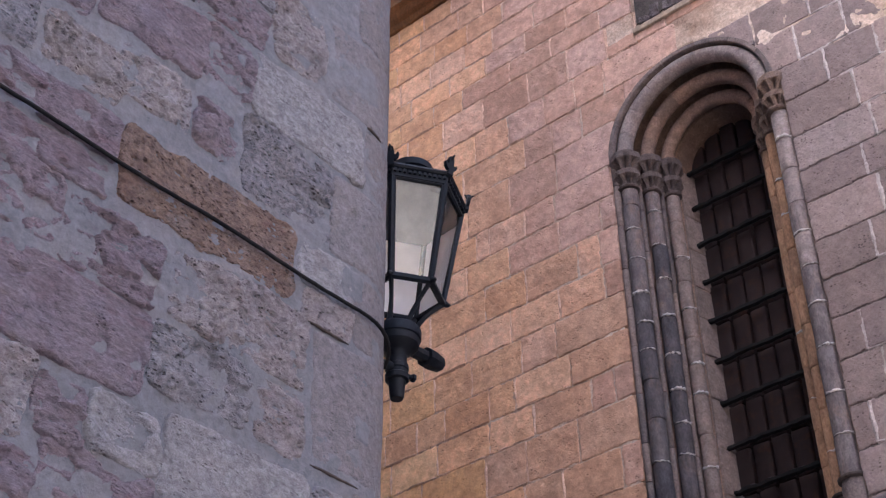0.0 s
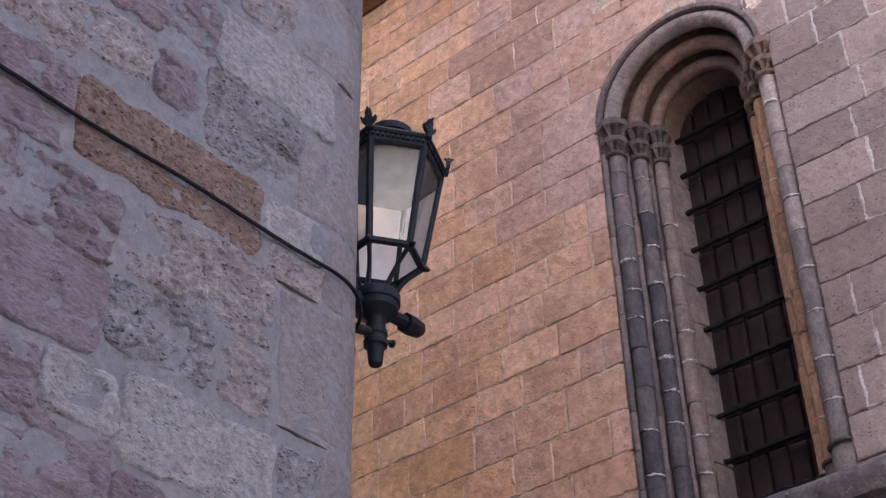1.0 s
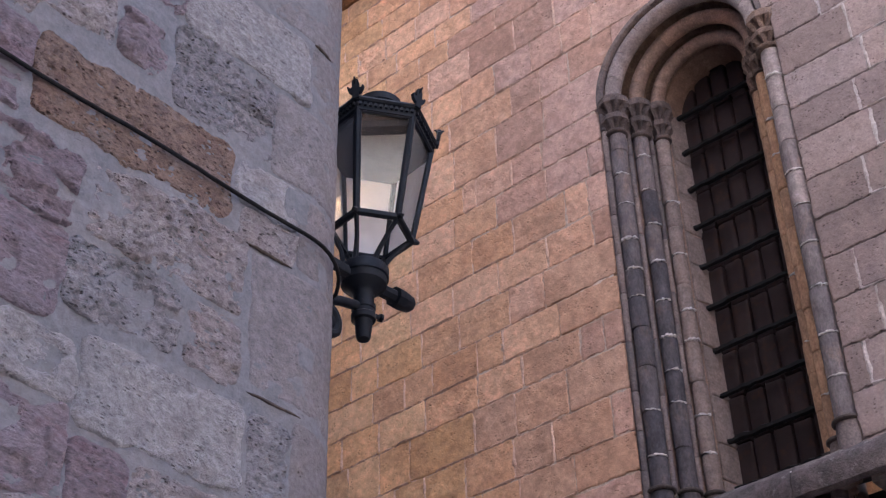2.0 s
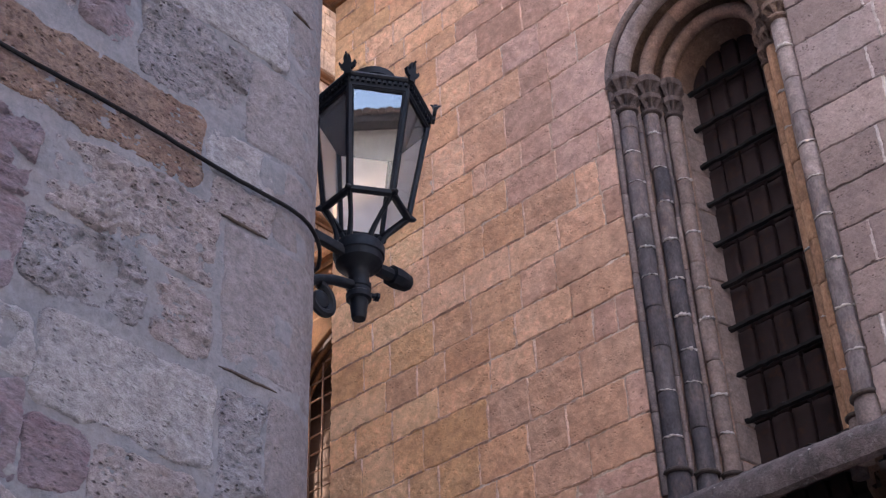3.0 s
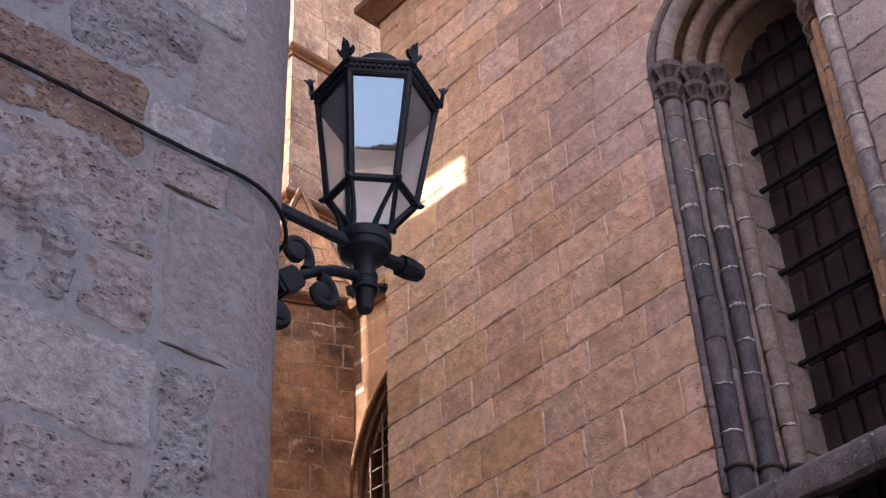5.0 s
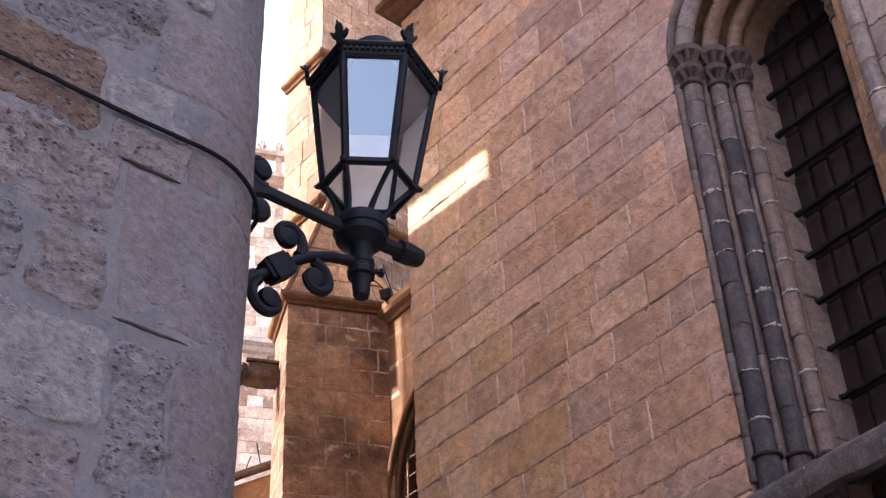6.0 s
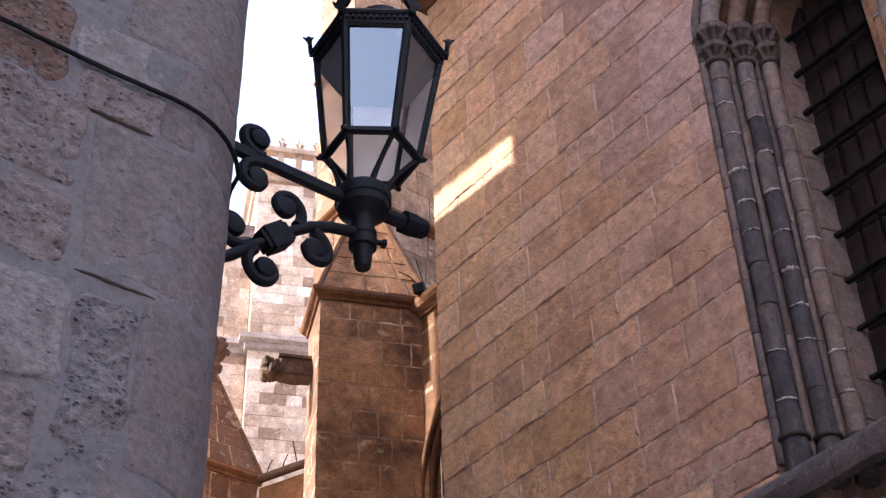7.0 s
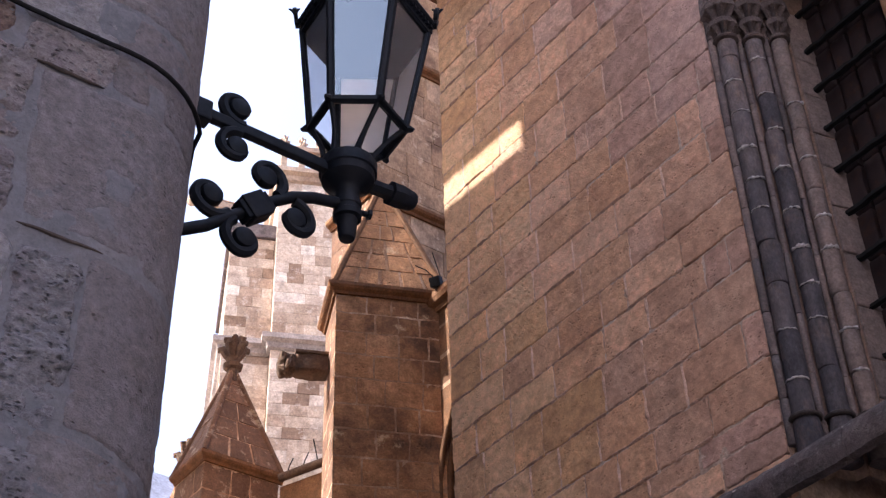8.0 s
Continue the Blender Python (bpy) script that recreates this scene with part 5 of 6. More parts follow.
def church_core():
    bm = bmesh.new()
    x0, x1 = 0.017, 1.1
    lo, hi = WY - R_OUT, WY + R_OUT
    for xa, y0, y1, z0, z1 in ((x0, hi, EDGE, 5.0, 11.0), (x0, lo, hi, ZS + R_OUT, 11.0),
                               (x0, 5.2, EDGE, 0, 5.0), (x0, -9, 0.6, 0, 5.0), (3.0, 0.6, 5.2, 0, 5.0)):
        box(bm, xa, max(x1, xa + 0.3), y0, y1, z0, z1)
    n = 28
    arc = [(WY + R_OUT * math.cos(math.pi * i / n), ZS + R_OUT * math.sin(math.pi * i / n)) for i in range(n + 1)]
    for i in range(n):
        (ya, za), (yb, zb) = arc[i], arc[i + 1]
        top = ZS + R_OUT
        bm.faces.new([bm.verts.new((x0, y, z)) for y, z in ((ya, za), (ya, top), (yb, top), (yb, zb))])
    part("mortar", bm, CHURCH_MORTAR, wall_church, "thin worn mortar bed")
    # made-up dark block that gives the shaded void below the sill its black
    part("porch_door", box(box(bmesh.new(), 0.12, 0.9, 0.6, 5.2, 0.0, 4.70), 0.9, 0.98, 0.6, 5.2, 0.0, 5.4), EAVE_WOOD, wall_church, "dark block filling the shaded void under the sill")
    # pointing that still fills the joints in places and has fallen out of them in others
    bm = bmesh.new()
    ys, zs = steps(2.0, EDGE - 0.004, 230), steps(5.04, 10.99, 260)
    rows = [[bm.verts.new((min(max(0.0025 - 0.0035 * smooth_step(6.0, 4.8, y) * smooth_step(4.0, 4.3, y) + 0.011 * noise.noise((y * 2.2, z * 2.2, 3)) + 0.013 * noise.noise((y * 8, z * 8, 8)), -0.004), 0.0165), y, z)) for y in ys] for z in zs]
    for a, b in zip(rows, rows[1:]):
        for i in range(len(ys) - 1):
            y, z = (ys[i] + ys[i + 1]) / 2, a[0].co.z + 0.011
            if (y - WY) ** 2 + max(z - ZS, 0) ** 2 > (R_OUT + 0.03) ** 2 and (y > WY or z > ZS) and not (NICHE[0] < y < NICHE[1] and NICHE[2] < z < NICHE[3]):
                bm.faces.new((a[i], a[i + 1], b[i + 1], b[i]))
    bmesh.ops.delete(bm, geom=[v for v in bm.verts if not v.link_faces], context="VERTS")
    part("pointing", bm, CHURCH_MORTAR, wall_church, "crumbling pale pointing")
    bm = box(bmesh.new(), 0.009, x1, -9, WY - 0.70, 5.0, ZS)
    part("mortar", box(bm, 0.009, x1, -9, lo, ZS, 11.0), GREY_BED, wall_church, "dark open mortar bed")
    bm = bmesh.new()
    box(bm, 0.02, 14, EDGE - 0.6, EDGE - 0.004, 0, 11.0)
    box(bm, 1.1, 14, -9, EDGE - 0.6, 10.6, 11.0)
    part("return_wall", bm, OCHRE_PLAIN, wall_church)


church_core()


def church_block(name, y0, y1, z0, z1, material, rng, nu=24, nv=14, rough=0.0035, back=0.0, ease=0.11):
    """A squared block, cut where it meets the arch."""
    f = lambda u, v, o: Vector((back - o, u, v))
    near = z1 > ZSILL - 0.3 and y1 > WY - R_OUT - 0.01 and y0 < WY + R_OUT + 0.01
    if near and z1 > ZS:
        nu, nv = max(5, int((y1 - y0) / 0.05)), 6
    bm = block(bmesh.new(), f, y0, y1, z0, z1, depth=0.02, nu=nu, nv=nv, wobble=0.009, bulge=0.0015, rough=rough, round_=0.2, rng=rng, ease=ease, nibble=0.011)
    if near and z1 > ZS:
        inside = {v for v in bm.verts if v.co.z > ZS and (v.co.y - WY) ** 2 + (v.co.z - ZS) ** 2 < (R_OUT - 0.004) ** 2}
        bmesh.ops.delete(bm, geom=[fc for fc in bm.faces if all(v in inside for v in fc.verts)], context="FACES")
        for v in inside:
            if v.is_valid:
                d = Vector((v.co.y - WY, v.co.z - ZS))
                d *= R_OUT / max(d.length, 1e-4)
                v.co.y, v.co.z = WY + d.x, ZS + d.y
        if len(bm.faces) < 6:
            bm.free()
            return
    part(name, bm, material, wall_church)


# head joints of the courses by their bed heights, from the arched window outwards
COURSES = {5.42: (4.81,), 5.57: (4.69, 5.11, 5.41), 5.83: (4.38, 4.83, 5.14, 5.54, 5.89), 6.12: (4.69, 5.11, 5.45, 6.02), 6.44: (4.38, 4.56, 5.03, 5.41, 5.87, 6.30, 6.66),
           6.69: (4.71, 5.17, 5.40, 5.80, 6.06, 6.36), 6.95: (4.81, 5.10, 5.545, 5.89), 7.24: (4.38, 4.76, 5.18, 5.59, 5.99), 7.505: (4.39, 4.58, 5.03, 5.40, 5.92, 6.26, 6.68), 7.80: (4.36, 4.72, 5.165, 5.56, 5.96),
           8.07: (5.01, 5.34, 5.46, 6.55), 8.325: (4.70, 5.13), 8.70: (4.97, 5.57), 9.0: (4.22, 4.48, 4.76, 5.11, 5.44), 9.31: (4.16, 4.52, 4.90, 5.345, 5.76, 6.14), 9.64: (4.20, 4.66, 5.07, 5.55, 5.855, 6.22, 6.59),
           9.86: (4.50, 4.90, 5.30, 5.68, 6.10), 10.08: (4.80, 5.22, 5.52, 6.22), 10.34: (5.11, 5.48, 5.84, 6.26), 10.57: (4.80, 5.30), 10.80: (6.24,)}
NEAR_COURSES = {8.70: (), 8.38: (2.37,), 8.09: (2.20, 2.56), 7.785: (2.05,), 7.505: (2.349, 2.818), 7.245: (2.457, 2.857), 6.95: (2.41,), 6.66: (2.16, 2.52), 6.385: (2.38, 2.80), 6.10: (2.30, 2.70), 5.80: (2.22, 2.62), 5.525: (2.45, 2.76), 5.25: (2.6,)}
NEAR_EDGE = WY - 0.70


def course_ends(a, b, joints, low, high, rng):
    """The ends of the stones in a course: the joints that show, and others wherever a stone would be too long."""
    ends = [a] + [j for j in joints if a + 0.10 < j < b - 0.10] + [b]
    out = [a]
    for p, q in zip(ends, ends[1:]):
        out += (cuts(p, q, low, high, rng)[1:] if q - p > 0.64 else [q])
    return out


def smear(bm, a, b, offset, wide, high, seed, cover):
    """Mortar spread over a joint from a to b (along the wall, up): a ragged low ridge that comes and goes."""
    a, b = Vector(a), Vector(b)
    d = (b - a).normalized()
    side = Vector((-d.y, d.x))
    n = max(4, int((b - a).length / 0.012))
    rows = []
    for i in range(n + 1):
        p = a.lerp(b, i / n)
        here = noise.noise((p.x * 3.1 + seed, p.y * 3.1, 4)) + 0.6 * noise.noise((p.x * 11, p.y * 11 + seed, 6)) + cover
        w = wide * (0.75 + 0.6 * noise.noise((p.x * 17, p.y * 17, seed)))
        shift = offset + 0.006 * noise.noise((p.x * 9 + seed, p.y * 9, 2))
        row = []
        for k in range(7):
            q = k / 3 - 1
            o = p + side * (shift + w * q)
            lift = high * min(max(0.4 + here * 1.6, 0.0), 1.0) * (1 - abs(q) ** 1.5) + 0.0022 * noise.noise((o.x * 60, o.y * 60, seed)) - 0.001
            row.append(bm.verts.new((-lift, o.x, o.y)))
        rows.append(row)
    for p, q in zip(rows, rows[1:]):
        for k in range(6):
            bm.faces.new((p[k], p[k + 1], q[k + 1], q[k]))


def church_blocks():
    heads, beds, near_heads, near_beds = bmesh.new(), bmesh.new(), bmesh.new(), bmesh.new()
    rng = random.Random(21)
    levels = [5.02, 5.25] + sorted(COURSES) + [11.0]
    for z0, z1 in zip(levels, levels[1:]):
        if z0 < ZS + R_OUT:
            a = WY + R_OUT if z1 < ZS + 0.1 else WY + max(arch_gap(z1, R_OUT), 0)
        else:
            a = 1.2
        ends = course_ends(a, EDGE, COURSES.get(z0, ()), 0.26, 0.52, rng)
        for y0, y1 in zip(ends, ends[1:]):
            top = z1
            if y1 > NICHE[0] and y0 < NICHE[1] and z1 > NICHE[2] and z0 < NICHE[3] - 0.01:
                if z0 < NICHE[2] - 0.05:
                    top = NICHE[2]
                elif y0 >= NICHE[0] and y1 <= NICHE[1]:
                    continue
                elif y0 < NICHE[0]:
                    y1 = NICHE[0]
                else:
                    y0 = NICHE[1]
                if y1 - y0 < 0.06:
                    continue
            mid = (y0 + y1) / 2
            glow = (mid - 4.3) / 2.0 + (8.0 - z0) / 20.0 - 0.5 * smooth_step(5.7, 4.5, mid) * smooth_step(7.4, 8.4, z0) + rng.uniform(-0.2, 0.2)        # warm bounced light put into the stone choice: warmer towards the lane, greyer round the arch
            hurt = abs(mid - 6.42) < 0.2 and abs((z0 + z1) / 2 - 10.21) < 0.1
            g = rng.uniform(0.0022, 0.0044) + 0.0022 * smooth_step(5.9, 4.9, mid)
            stone = CHURCH_MID if glow < 0.16 else CHURCH_TAN if glow < 0.5 else CHURCH if glow < 0.9 else CHURCH_OCHRE_LIT
            if mid > WY and (mid - WY) ** 2 + max(z1 - ZS, 0) ** 2 > (R_OUT + 0.3) ** 2:
                if y1 < EDGE:
                    smear(heads, (y1, z0 + 0.012), (y1, z1 - 0.012), 0.0, 0.018, 0.0165, rng.uniform(0, 50), 0.12)
                smear(beds, (y0 + 0.01, z0), (y1 - 0.01, z0), 0.007, 0.014, 0.0190, rng.uniform(0, 50), 0.02)
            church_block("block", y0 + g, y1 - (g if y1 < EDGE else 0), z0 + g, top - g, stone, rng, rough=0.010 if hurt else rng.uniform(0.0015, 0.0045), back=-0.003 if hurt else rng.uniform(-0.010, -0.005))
    levels = [5.02] + sorted(NEAR_COURSES) + [9.015]
    for z0, z1 in zip(levels, levels[1:]):
        b = NEAR_EDGE if z1 < ZS + 0.1 else WY - max(arch_gap(z1, R_OUT), 0)
        ends = course_ends(1.2, b, NEAR_COURSES.get(z0, ()), 0.28, 0.52, rng)
        for y0, y1 in zip(ends, ends[1:]):
            g = rng.uniform(0.0030, 0.0065)
            clear = (y1 - WY) ** 2 + max(z0 - ZS, 0) ** 2 > (R_OUT + 0.05) ** 2 and y1 < WY
            if y1 < b and clear:
                smear(near_heads, (y1, z0 + 0.01), (y1, z1 - 0.01), 0.0, 0.018, 0.0105, rng.uniform(0, 50), 0.10)
            if clear and (b == NEAR_EDGE or y1 < b - 0.05):
                smear(near_beds, (y0, z0), (min(y1, b - 0.02), z0), 0.004, 0.013, 0.0115, rng.uniform(0, 50), 0.15 if z0 < 7.6 else -0.25)
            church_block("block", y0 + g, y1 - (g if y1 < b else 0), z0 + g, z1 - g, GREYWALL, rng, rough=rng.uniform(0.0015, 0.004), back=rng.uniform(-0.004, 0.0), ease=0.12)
    for bm, material, words in ((heads, CHURCH_SMEAR, "pale mortar smeared over the upright joints"), (beds, CHURCH_SMEAR, "patches of pale mortar along the bed joints"),
                                (near_heads, PALE_MORTAR, "white crumbling mortar in the upright joints"), (near_beds, PALE_MORTAR, "white mortar left along the bed joints")):
        part("joint_mortar", bm, material, wall_church, words, smooth=True)
    y0, y1, z0, z1 = NICHE
    part("recess_sill", box(bmesh.new(), -0.03, 0.4, y0, y1, z0 - 0.05, z0, 0.01), PALE_PLAIN, wall_church, "pale stone lip of a small recess")
    # the recess's shaded depth is a flat dark plate on the wall face
    part("recess_back", box(bmesh.new(), -0.004, 0.006, y0 + 0.08, y1 - 0.03, z0 + 0.05, z1 - 0.01), JOINT_DARK, wall_church, "dark plate for the shaded depth of a broken recess")
    for k in range(5):
        a = y0 + 0.08 + 0.1 * k
        bm = block(bmesh.new(), lambda u, v, o: Vector((-0.012 - o, u, v)), a, a + rng.uniform(0.06, 0.1), z0 + 0.02, z0 + rng.uniform(0.08, 0.2), depth=0.03, nu=5, nv=4, wobble=0.03, rough=0.015, rng=rng)
        part("broken_stone", bm, LEDGE, wall_church)


church_blocks()


def chips():
    """Pale places where the face of a stone has flaked off."""
    rng = random.Random(9)
    for y, z, w, h in ((5.846, 8.406, 0.07, 0.16), (5.80, 8.60, 0.12, 0.05), (5.70, 8.68, 0.04, 0.05), (5.6, 8.42, 0.06, 0.04), (6.35, 8.2, 0.06, 0.03)):
        bm = bmesh.new()
        n = 18
        rim = []
        for i in range(n):
            a = 2 * math.pi * i / n
            r = 0.5 * (1 + 0.8 * noise.noise((math.cos(a) * 2 + y * 5, math.sin(a) * 2, z)))
            rim.append((y + w * r * math.cos(a), z + h * r * math.sin(a)))
        top = [bm.verts.new((-0.0065 + rng.uniform(-0.001, 0.001), y + (p - y) * 0.8, z + (q - z) * 0.8)) for p, q in rim]
        low = [bm.verts.new((0.0, p, q)) for p, q in rim]
        bm.faces.new(top)
        for i in range(n):
            bm.faces.new((top[i], top[(i + 1) % n], low[(i + 1) % n], low[i]))
        part("flaked_patch", bm, CHURCH_MORTAR, wall_church, "pale flaked patch in the stone face")


chips()


def cornice():
    """The moulded course that closes the wall at the top and turns its corner."""
    bm = bmesh.new()
    prof = [(0.0, 0.0), (0.03, 0.0), (0.045, 0.05), (0.085, 0.08), (0.11, 0.13), (0.16, 0.15), (0.16, 0.22), (0.0, 0.25)]
    sweep(bm, [(4.0, EDGE, 11.0), (0.0, EDGE, 11.0), (0.0, 0.5, 11.0)], prof)
    box(bm, 0.0, 4.0, 0.5, EDGE, 11.0, 12.2)
    ob = part("cornice", bm, OCHRE_PLAIN, wall_church, "moulded ochre stone cornice")


cornice()

arched = thing("window_arched", pose(0, WY, ZSILL), "tall round-arched church window with clustered shafts and iron bars", "window", kind="structure")
RINGS = ((0.055, 0.565, 0.059), (0.19, 0.465, 0.054), (0.315, 0.375, 0.050))      # depth, distance from the axis, thickness
NEAR_RINGS = ((0.050, 0.627, 0.066), (0.20, 0.482, 0.046), (0.33, 0.370, 0.041))    # the other jamb stands out more


def window_reveal():
    """The splayed jambs and the stepped arch behind the shafts."""
    prof = [(-0.002, R_OUT), (0.02, R_OUT - 0.012), (0.055, R_OUT - 0.02), (0.075, 0.60), (0.13, 0.585), (0.14, 0.53), (0.20, 0.52), (0.255, 0.50), (0.265, 0.43), (0.33, 0.425), (0.375, 0.415), (0.385, 0.35), (X_IN + 0.1, R_IN), (X_IN + 0.4, R_IN - 0.01)]
    near = [(-0.002, 0.70), (0.11, 0.694), (0.125, 0.60), (0.16, 0.585), (0.17, 0.535), (0.25, 0.52), (0.27, 0.45), (0.30, 0.43), (0.38, 0.42), (0.40, 0.36), (X_IN + 0.1, R_IN), (X_IN + 0.4, R_IN - 0.01)]
    for side, name, line in ((1, "jamb", prof), (-1, "jamb", near)):
        bm = bmesh.new()
        zs = steps(-0.2, ZS - ZSILL, 2)
        rows = [[bm.verts.new((x, side * r, z)) for x, r in line] for z in zs]
        for a, b in zip(rows, rows[1:]):
            for i in range(len(line) - 1):
                bm.faces.new((a[i], a[i + 1], b[i + 1], b[i]))
        part(name, bm, ARCHSTONE, arched)
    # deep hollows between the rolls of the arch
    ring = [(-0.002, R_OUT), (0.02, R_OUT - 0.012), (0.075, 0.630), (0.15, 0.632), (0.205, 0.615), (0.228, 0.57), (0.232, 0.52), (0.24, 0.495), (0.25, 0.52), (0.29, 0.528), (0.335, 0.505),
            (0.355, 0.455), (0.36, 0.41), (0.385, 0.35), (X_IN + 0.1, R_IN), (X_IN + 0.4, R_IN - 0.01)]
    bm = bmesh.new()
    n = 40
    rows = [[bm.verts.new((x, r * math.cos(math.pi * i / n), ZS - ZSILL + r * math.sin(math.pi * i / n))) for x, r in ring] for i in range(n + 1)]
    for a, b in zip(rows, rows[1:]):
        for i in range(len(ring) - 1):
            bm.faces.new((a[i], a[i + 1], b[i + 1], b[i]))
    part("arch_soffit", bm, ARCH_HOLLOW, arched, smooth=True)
    # thin dark hood round the arch
    hood = [(0.02, R_OUT - 0.034), (-0.012, R_OUT - 0.030), (-0.016, R_OUT - 0.024), (-0.016, R_OUT + 0.004), (0.012, R_OUT + 0.008)]
    for k in range(7):
        bm = bmesh.new()
        arc = steps(math.pi * k / 7 + 0.003, math.pi * (k + 1) / 7 - 0.003, 8)
        rows = [[bm.verts.new((x, r * math.cos(t), ZS - ZSILL + r * math.sin(t))) for x, r in hood] for t in arc]
        for a, b in zip(rows, rows[1:]):
            for i in range(len(hood)):
                j = (i + 1) % len(hood)
                bm.faces.new((a[i], a[j], b[j], b[i]))
        bm.faces.new(rows[0])
        bm.faces.new(rows[-1])
        part("hood_stone", bm, ROLL, arched, "thin dark hood stone round the arch")


def shaft_cluster(side):
    rng = random.Random(31 + side)
    top, foot = ZS - ZSILL - 0.30, (0.115 if side > 0 else 0.095)
    for k, (x, r, rad) in enumerate(RINGS if side > 0 else NEAR_RINGS):
        col = thing("shaft", pose(x, side * r, 0), "", "")
        col.parent = arched
        z = foot
        while z < top:
            z1 = min(z + rng.uniform(0.20, 0.31), top)
            if top - z1 < 0.12:
                z1 = top
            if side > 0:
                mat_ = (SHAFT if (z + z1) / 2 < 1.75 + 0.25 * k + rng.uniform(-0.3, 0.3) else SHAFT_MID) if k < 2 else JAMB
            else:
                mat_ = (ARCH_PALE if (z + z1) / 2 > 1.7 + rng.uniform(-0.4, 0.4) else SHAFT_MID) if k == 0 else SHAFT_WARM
            w = rng.uniform(-0.004, 0.004)
            lathe_m = pose(w, -w, 0)
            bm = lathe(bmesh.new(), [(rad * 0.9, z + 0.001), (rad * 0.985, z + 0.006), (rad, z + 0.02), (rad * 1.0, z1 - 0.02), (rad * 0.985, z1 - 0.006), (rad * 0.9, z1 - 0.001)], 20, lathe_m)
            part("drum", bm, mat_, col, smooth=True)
            if z > foot and rng.random() < (0.9 if k == 0 or side > 0 and k < 2 else 0.55 if side > 0 else 0.2):
                a0, span = math.pi + 0.6 + rng.uniform(-0.3, 0.3), rng.uniform(1.0, 1.5)
                fat = rng.uniform(0.006, 0.013)
                pts = [((rad + 0.001) * math.cos(a0 + span * q), (rad + 0.001) * math.sin(a0 + span * q), z + 0.002 + 0.010 * noise.noise((q * 3, z, 1))) for q in steps(-1, 1, 12)]
                part("joint", tube(bmesh.new(), pts, [fat * (0.15 + 0.85 * math.sqrt(max(1 - q * q, 0))) * max(0.15, 0.7 + 1.3 * noise.noise((q * 4, z * 3, 5))) for q in steps(-1, 1, 12)], 6), LIME, col, "crumbling white mortar joint")
            z = z1
        bm = lathe(bmesh.new(), [(rad * 0.8, foot - 0.26), (rad * 1.22, foot - 0.26), (rad * 1.2, foot - 0.05), (rad * 1.1, foot - 0.015), (rad * 0.8, foot - 0.01)], 20)
        part("base", bm, SHAFT if side > 0 and k < 2 else ROLL, col, smooth=True)
        ring_pts = [(rad * 1.22 * math.cos(a), rad * 1.22 * math.sin(a), foot - 0.004) for a in (2 * math.pi * i / 24 for i in range(25))]
        part("base_ring", tube(bmesh.new(), ring_pts, 0.014, 8), JOINT_DARK, col, "dark worn ring moulding", smooth=True)
        capital(col, rad * 1.1, top, rng, -side)


def capital(col, rad, z, rng, warm=-1):
    """A carved leaf capital: a ring and two tiers of undercut leaves, each under a faceted band."""
    bm = lathe(bmesh.new(), [(rad * 0.9, z), (rad * 1.15, z + 0.004), (rad * 1.22, z + 0.015), (rad * 1.15, z + 0.027), (rad * 0.95, z + 0.03)], 20)
    part("ring", bm, CARVED if warm < 0 else CARVED_WARM, col, smooth=True)
    turn = rng.uniform(-0.1, 0.1)
    for name, z0, z1, wide in (("lower_leaves", z + 0.022, z + 0.150, 1.52 - 0.09 * (warm + 1)), ("upper_leaves", z + 0.135, z + 0.302, 1.80 - 0.12 * (warm + 1))):
        bm = bmesh.new()
        h = z1 - z0
        rows = []
        # rising: outer radius at the leaf tips, radius in the notches between them
        for up, tip, notch in ((0.0, 0.58, 0.52), (0.22, 0.66, 0.50), (0.40, 0.82, 0.48), (0.54, 1.02, 0.50), (0.60, 1.06, 0.58), (0.66, 1.04, 0.90), (0.92, 0.99, 0.92), (1.0, 0.94, 0.88)):
            row = []
            for k in range(32):
                a = math.pi / 16 * k + turn
                f = (1 + math.cos(8 * a - 8 * turn)) / 2
                r = rad * wide * (notch + (tip - notch) * f ** 0.8) * (1 + rng.uniform(-0.018, 0.018))
                row.append(bm.verts.new((r * math.cos(a), r * math.sin(a), z0 + h * up + (0.006 * (1 - f) if up > 0.6 else 0.0))))
            rows.append(row)
        for p, q in zip(rows, rows[1:]):
            for k in range(32):
                bm.faces.new((p[k], p[(k + 1) % 32], q[(k + 1) % 32], q[k]))
        bm.faces.new(rows[-1])
        part(name, bm, CARVED if warm < 0 else CARVED_WARM, col, "undercut carved leaves under a faceted band")


def arch_rolls():
    for k, (x, r, rad) in enumerate(RINGS):
        n = 9 - k
        for i in range(n):
            a0, a1 = math.pi * i / n + 0.004, math.pi * (i + 1) / n - 0.004
            pts = [(x, r * math.cos(a0 + (a1 - a0) * j / 6), ZS - ZSILL + r * math.sin(a0 + (a1 - a0) * j / 6)) for j in range(7)]
            part("voussoir", tube(bmesh.new(), pts, rad, 14), ARCH_PALE if k == 0 else ARCHSTONE, arched, smooth=True)


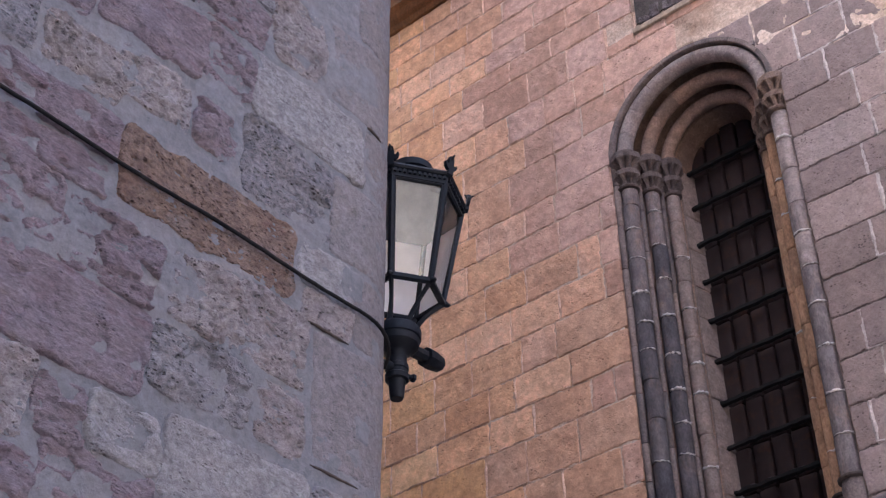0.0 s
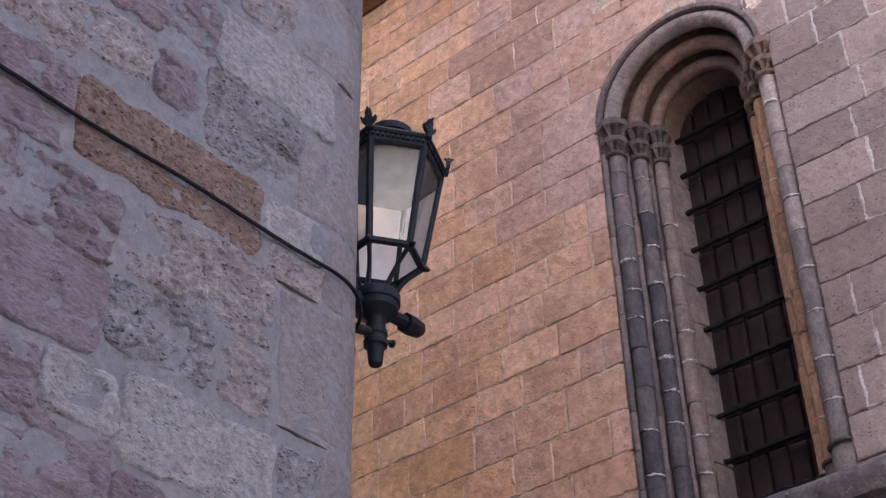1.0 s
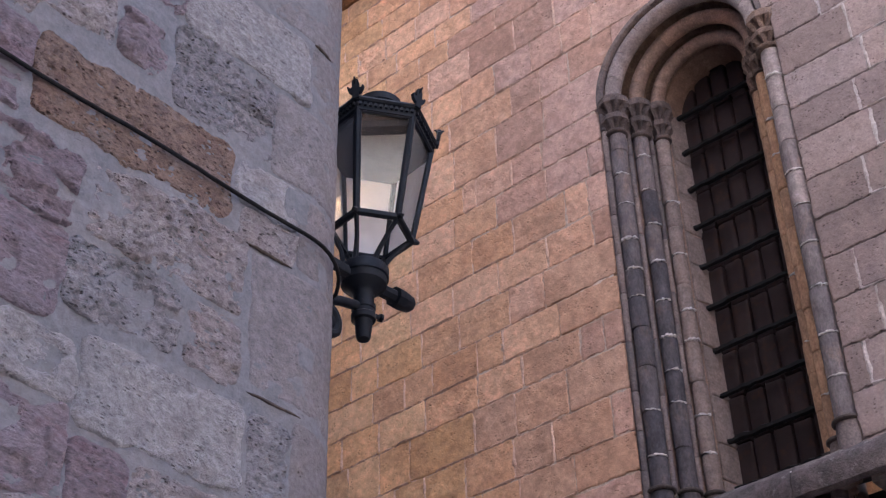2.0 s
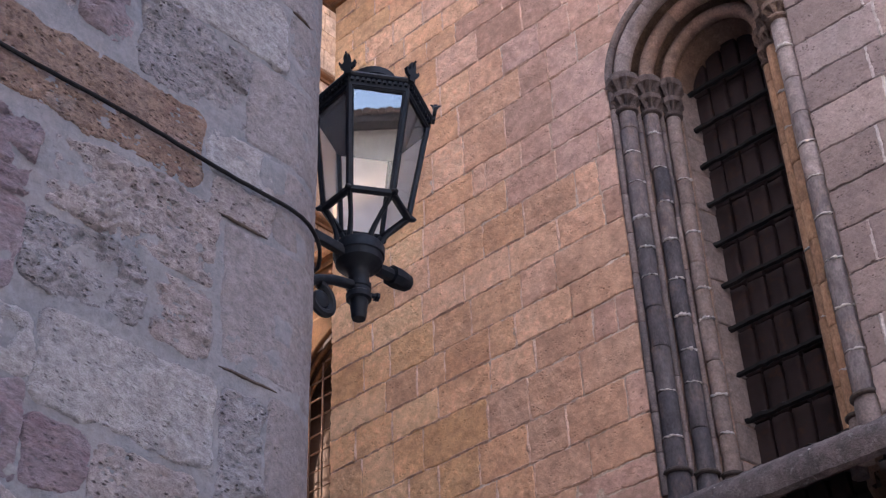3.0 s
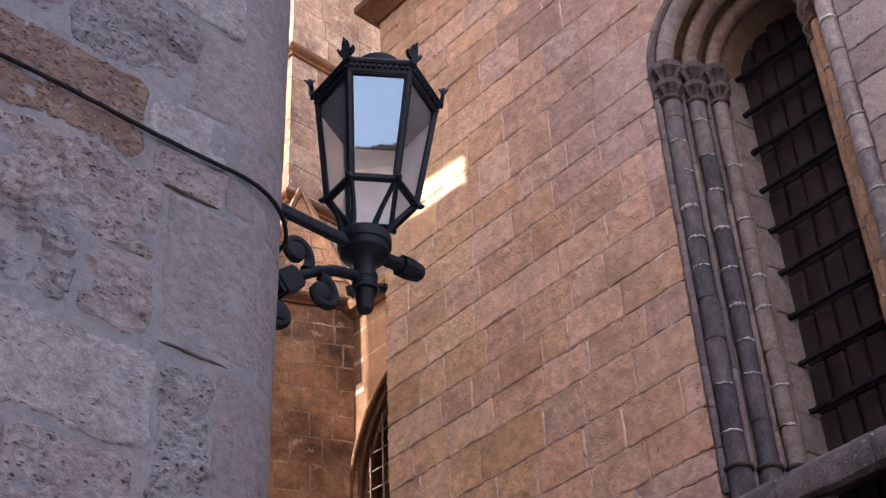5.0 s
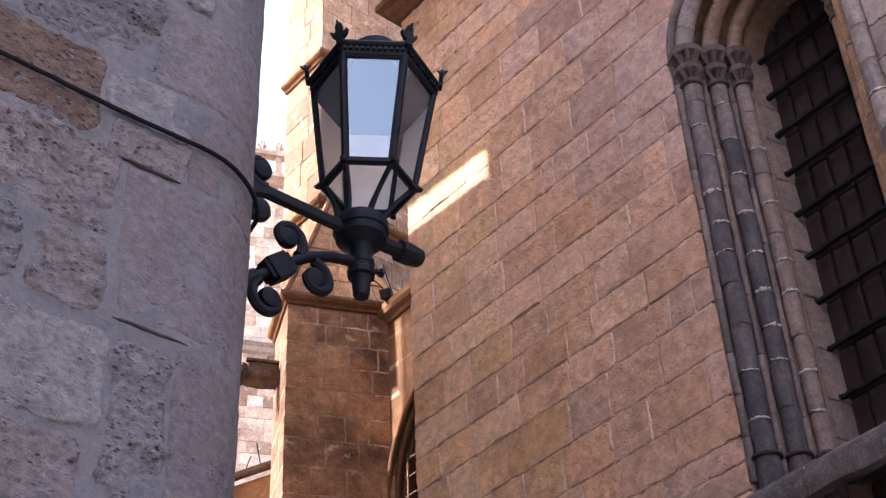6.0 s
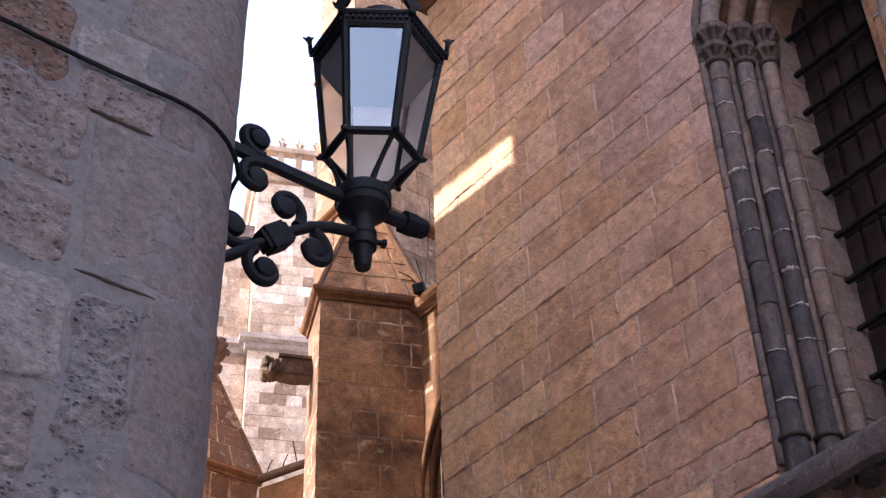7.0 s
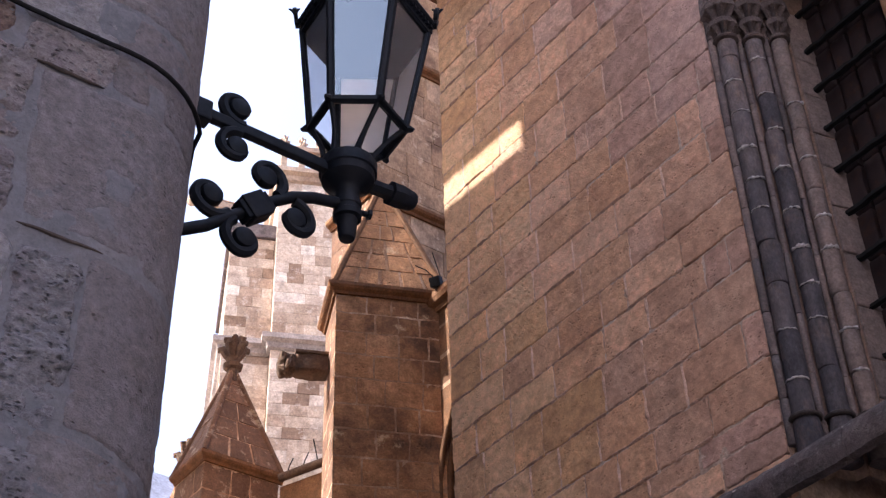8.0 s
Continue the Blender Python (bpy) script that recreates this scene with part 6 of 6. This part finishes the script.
def window_fill():
    x = X_IN + 0.09
    half, top = R_IN + 0.02, ZS - ZSILL
    bm = box(bmesh.new(), x + 0.05, x + 0.09, -half, half, -0.1, top + half)
    part("backing", bm, DARK_GLASS, arched)
    rng = random.Random(5)
    cols = steps(-half, half, 5)
    z = 0.192 - 0.3168
    while z < top + R_IN:
        z1 = z + 0.3168
        for a, b in zip(cols, cols[1:]):
            if z > top and min(abs(a), abs(b)) > math.sqrt(max(half ** 2 - (z - top) ** 2, 0.0004)):
                continue
            d = rng.uniform(-0.006, 0.006)
            f = lambda u, v, o: Vector((x + d - o, u, v))
            bm = block(bmesh.new(), f, a + 0.009, b - 0.009, z + 0.004, z1 - 0.004, depth=0.05, nu=6, nv=8, wobble=0.004, bulge=0.004, rough=0.003, rng=rng, ease=0.12)
            part("pane", bm, PANE_DARK, arched, smooth=True)
        z = z1
    for i in range(10):
        z = 5.492 + 0.3168 * i - ZSILL
        h = R_IN if z < top else math.sqrt(max(R_IN ** 2 - (z - top) ** 2, 0.01))
        bm = tube(bmesh.new(), steps_line((X_IN + 0.03, -h - 0.01, z), (X_IN + 0.03, h + 0.015, z), 16, 0.005, rng), [0.021 + rng.uniform(-0.003, 0.004) for _ in range(17)], 6)
        part("iron_bar", bm, BAR_IRON, arched, "thick dark iron crossbar")


def steps_line(a, b, n, wander, rng):
    a, b = Vector(a), Vector(b)
    return [a.lerp(b, i / n) + Vector((0, 0, rng.uniform(-wander, wander))) for i in range(n + 1)]


SILL_JOINTS = [-2.4, -1.6, -0.305, 0.276, 0.99, 1.5]


def sill():
    # sloped top, worn nose, undercut
    prof = [(0.62, 0.19), (0.46, 0.17), (0.38, 0.13), (0.30, 0.08), (0.2, 0.035), (0.1, -0.015), (0.0, -0.065), (-0.075, -0.13), (-0.10, -0.19), (-0.085, -0.28), (-0.03, -0.285), (0.02, -0.21), (0.30, -0.06), (0.62, 0.03)]
    ends = SILL_JOINTS
    for a, b in zip(ends, ends[1:]):
        bm = bmesh.new()
        ys = steps(a + 0.003, b - 0.003, max(8, int((b - a) / 0.022)))
        tilt = noise.noise((a * 3, 1, 1)) * 0.012
        rows = [[bm.verts.new((x + (0.010 if x < 0.4 else 0) * (noise.noise((y * 4, i * 0.5, 1)) + 0.45 * noise.noise((y * 21, i * 0.9, 2))), y, z + tilt + 0.007 * noise.noise((y * 5, i * 0.5, 4)) + 0.004 * noise.noise((y * 24, i * 0.8, 6)))) for i, (x, z) in enumerate(prof)] for y in ys]
        for ra, rb in zip(rows, rows[1:]):
            for i in range(len(prof)):
                bm.faces.new((ra[i], ra[(i + 1) % len(prof)], rb[(i + 1) % len(prof)], rb[i]))
        bm.faces.new(rows[0])
        bm.faces.new(rows[-1])
        part("window_sill", bm, LEDGE, arched, "worn dark stone sill", smooth=True)
        if b < 1.0:
            pts = [(x + 0.004 * noise.noise((x * 30, b, 1)), b + 0.004 * noise.noise((x * 40, b, 2)), z + 0.002) for x, z in [(0.30 - 0.375 * q, 0.08 - 0.21 * q) for q in steps(0, 1, 14)]]
            part("joint", tube(bmesh.new(), pts, [0.003 + 0.004 * abs(noise.noise((q * 9, b, 3))) for q in steps(0, 1, 14)], 6), LIME, arched, "pale mortar joint in the sill")


def roll_run(name, x, r, rad, material, seed, wide=0.3, low=-0.02):
    """A slim roll moulding up the far jamb, in single lengths of stone."""
    rng = random.Random(seed)
    top = ZS - ZSILL
    z = low
    while z < top - 0.01:
        z1 = min(z + rng.uniform(wide * 0.8, wide * 1.2), top)
        if top - z1 < 0.1:
            z1 = top
        w = rng.uniform(-0.003, 0.003)
        part(name, tube(bmesh.new(), [(x + w, r, z + 0.002), (x + w, r, z + 0.008), (x + w, r, z1 - 0.008), (x + w, r, z1 - 0.002)], [rad * 0.9, rad, rad, rad * 0.9], 10), material, arched, smooth=True)
        z = z1


def jamb_blocks():
    """The plain ashlar strip between the innermost shaft and the window."""
    rng = random.Random(14)
    for side in (1, -1):
        a, b = Vector((0.388, side * 0.352, 0)), Vector((X_IN + 0.14, side * (R_IN - 0.002), 0))
        n = Vector((b.y - a.y, -(b.x - a.x), 0)).normalized()
        if n.y * side > 0:
            n = -n
        f = lambda u, v, o: a.lerp(b, u) + n * (o + 0.014) + Vector((0, 0, v))
        z = -0.02
        while z < ZS - ZSILL - 0.05:
            z1 = min(z + rng.uniform(0.24, 0.36), ZS - ZSILL)
            if ZS - ZSILL - z1 < 0.12:
                z1 = ZS - ZSILL
            part("jamb_stone", block(bmesh.new(), f, 0.0, 1.0, z + 0.004, z1 - 0.004, depth=0.018, nu=4, nv=6, wobble=0.006, bulge=0.001, rough=0.0025, rng=rng, ease=0.25), JAMB if side > 0 else SHAFT_WARM, arched)
            z = z1


window_reveal()
roll_run("outer_roll", 0.010, R_OUT - 0.020, 0.024, ROLL, 51)
roll_run("slim_roll", 0.132, 0.527, 0.020, ROLL, 52, 0.34)
roll_run("slim_roll", 0.260, 0.430, 0.018, ROLL, 53, 0.36)
jamb_blocks()
shaft_cluster(1)
shaft_cluster(-1)
arch_rolls()
window_fill()
sill()
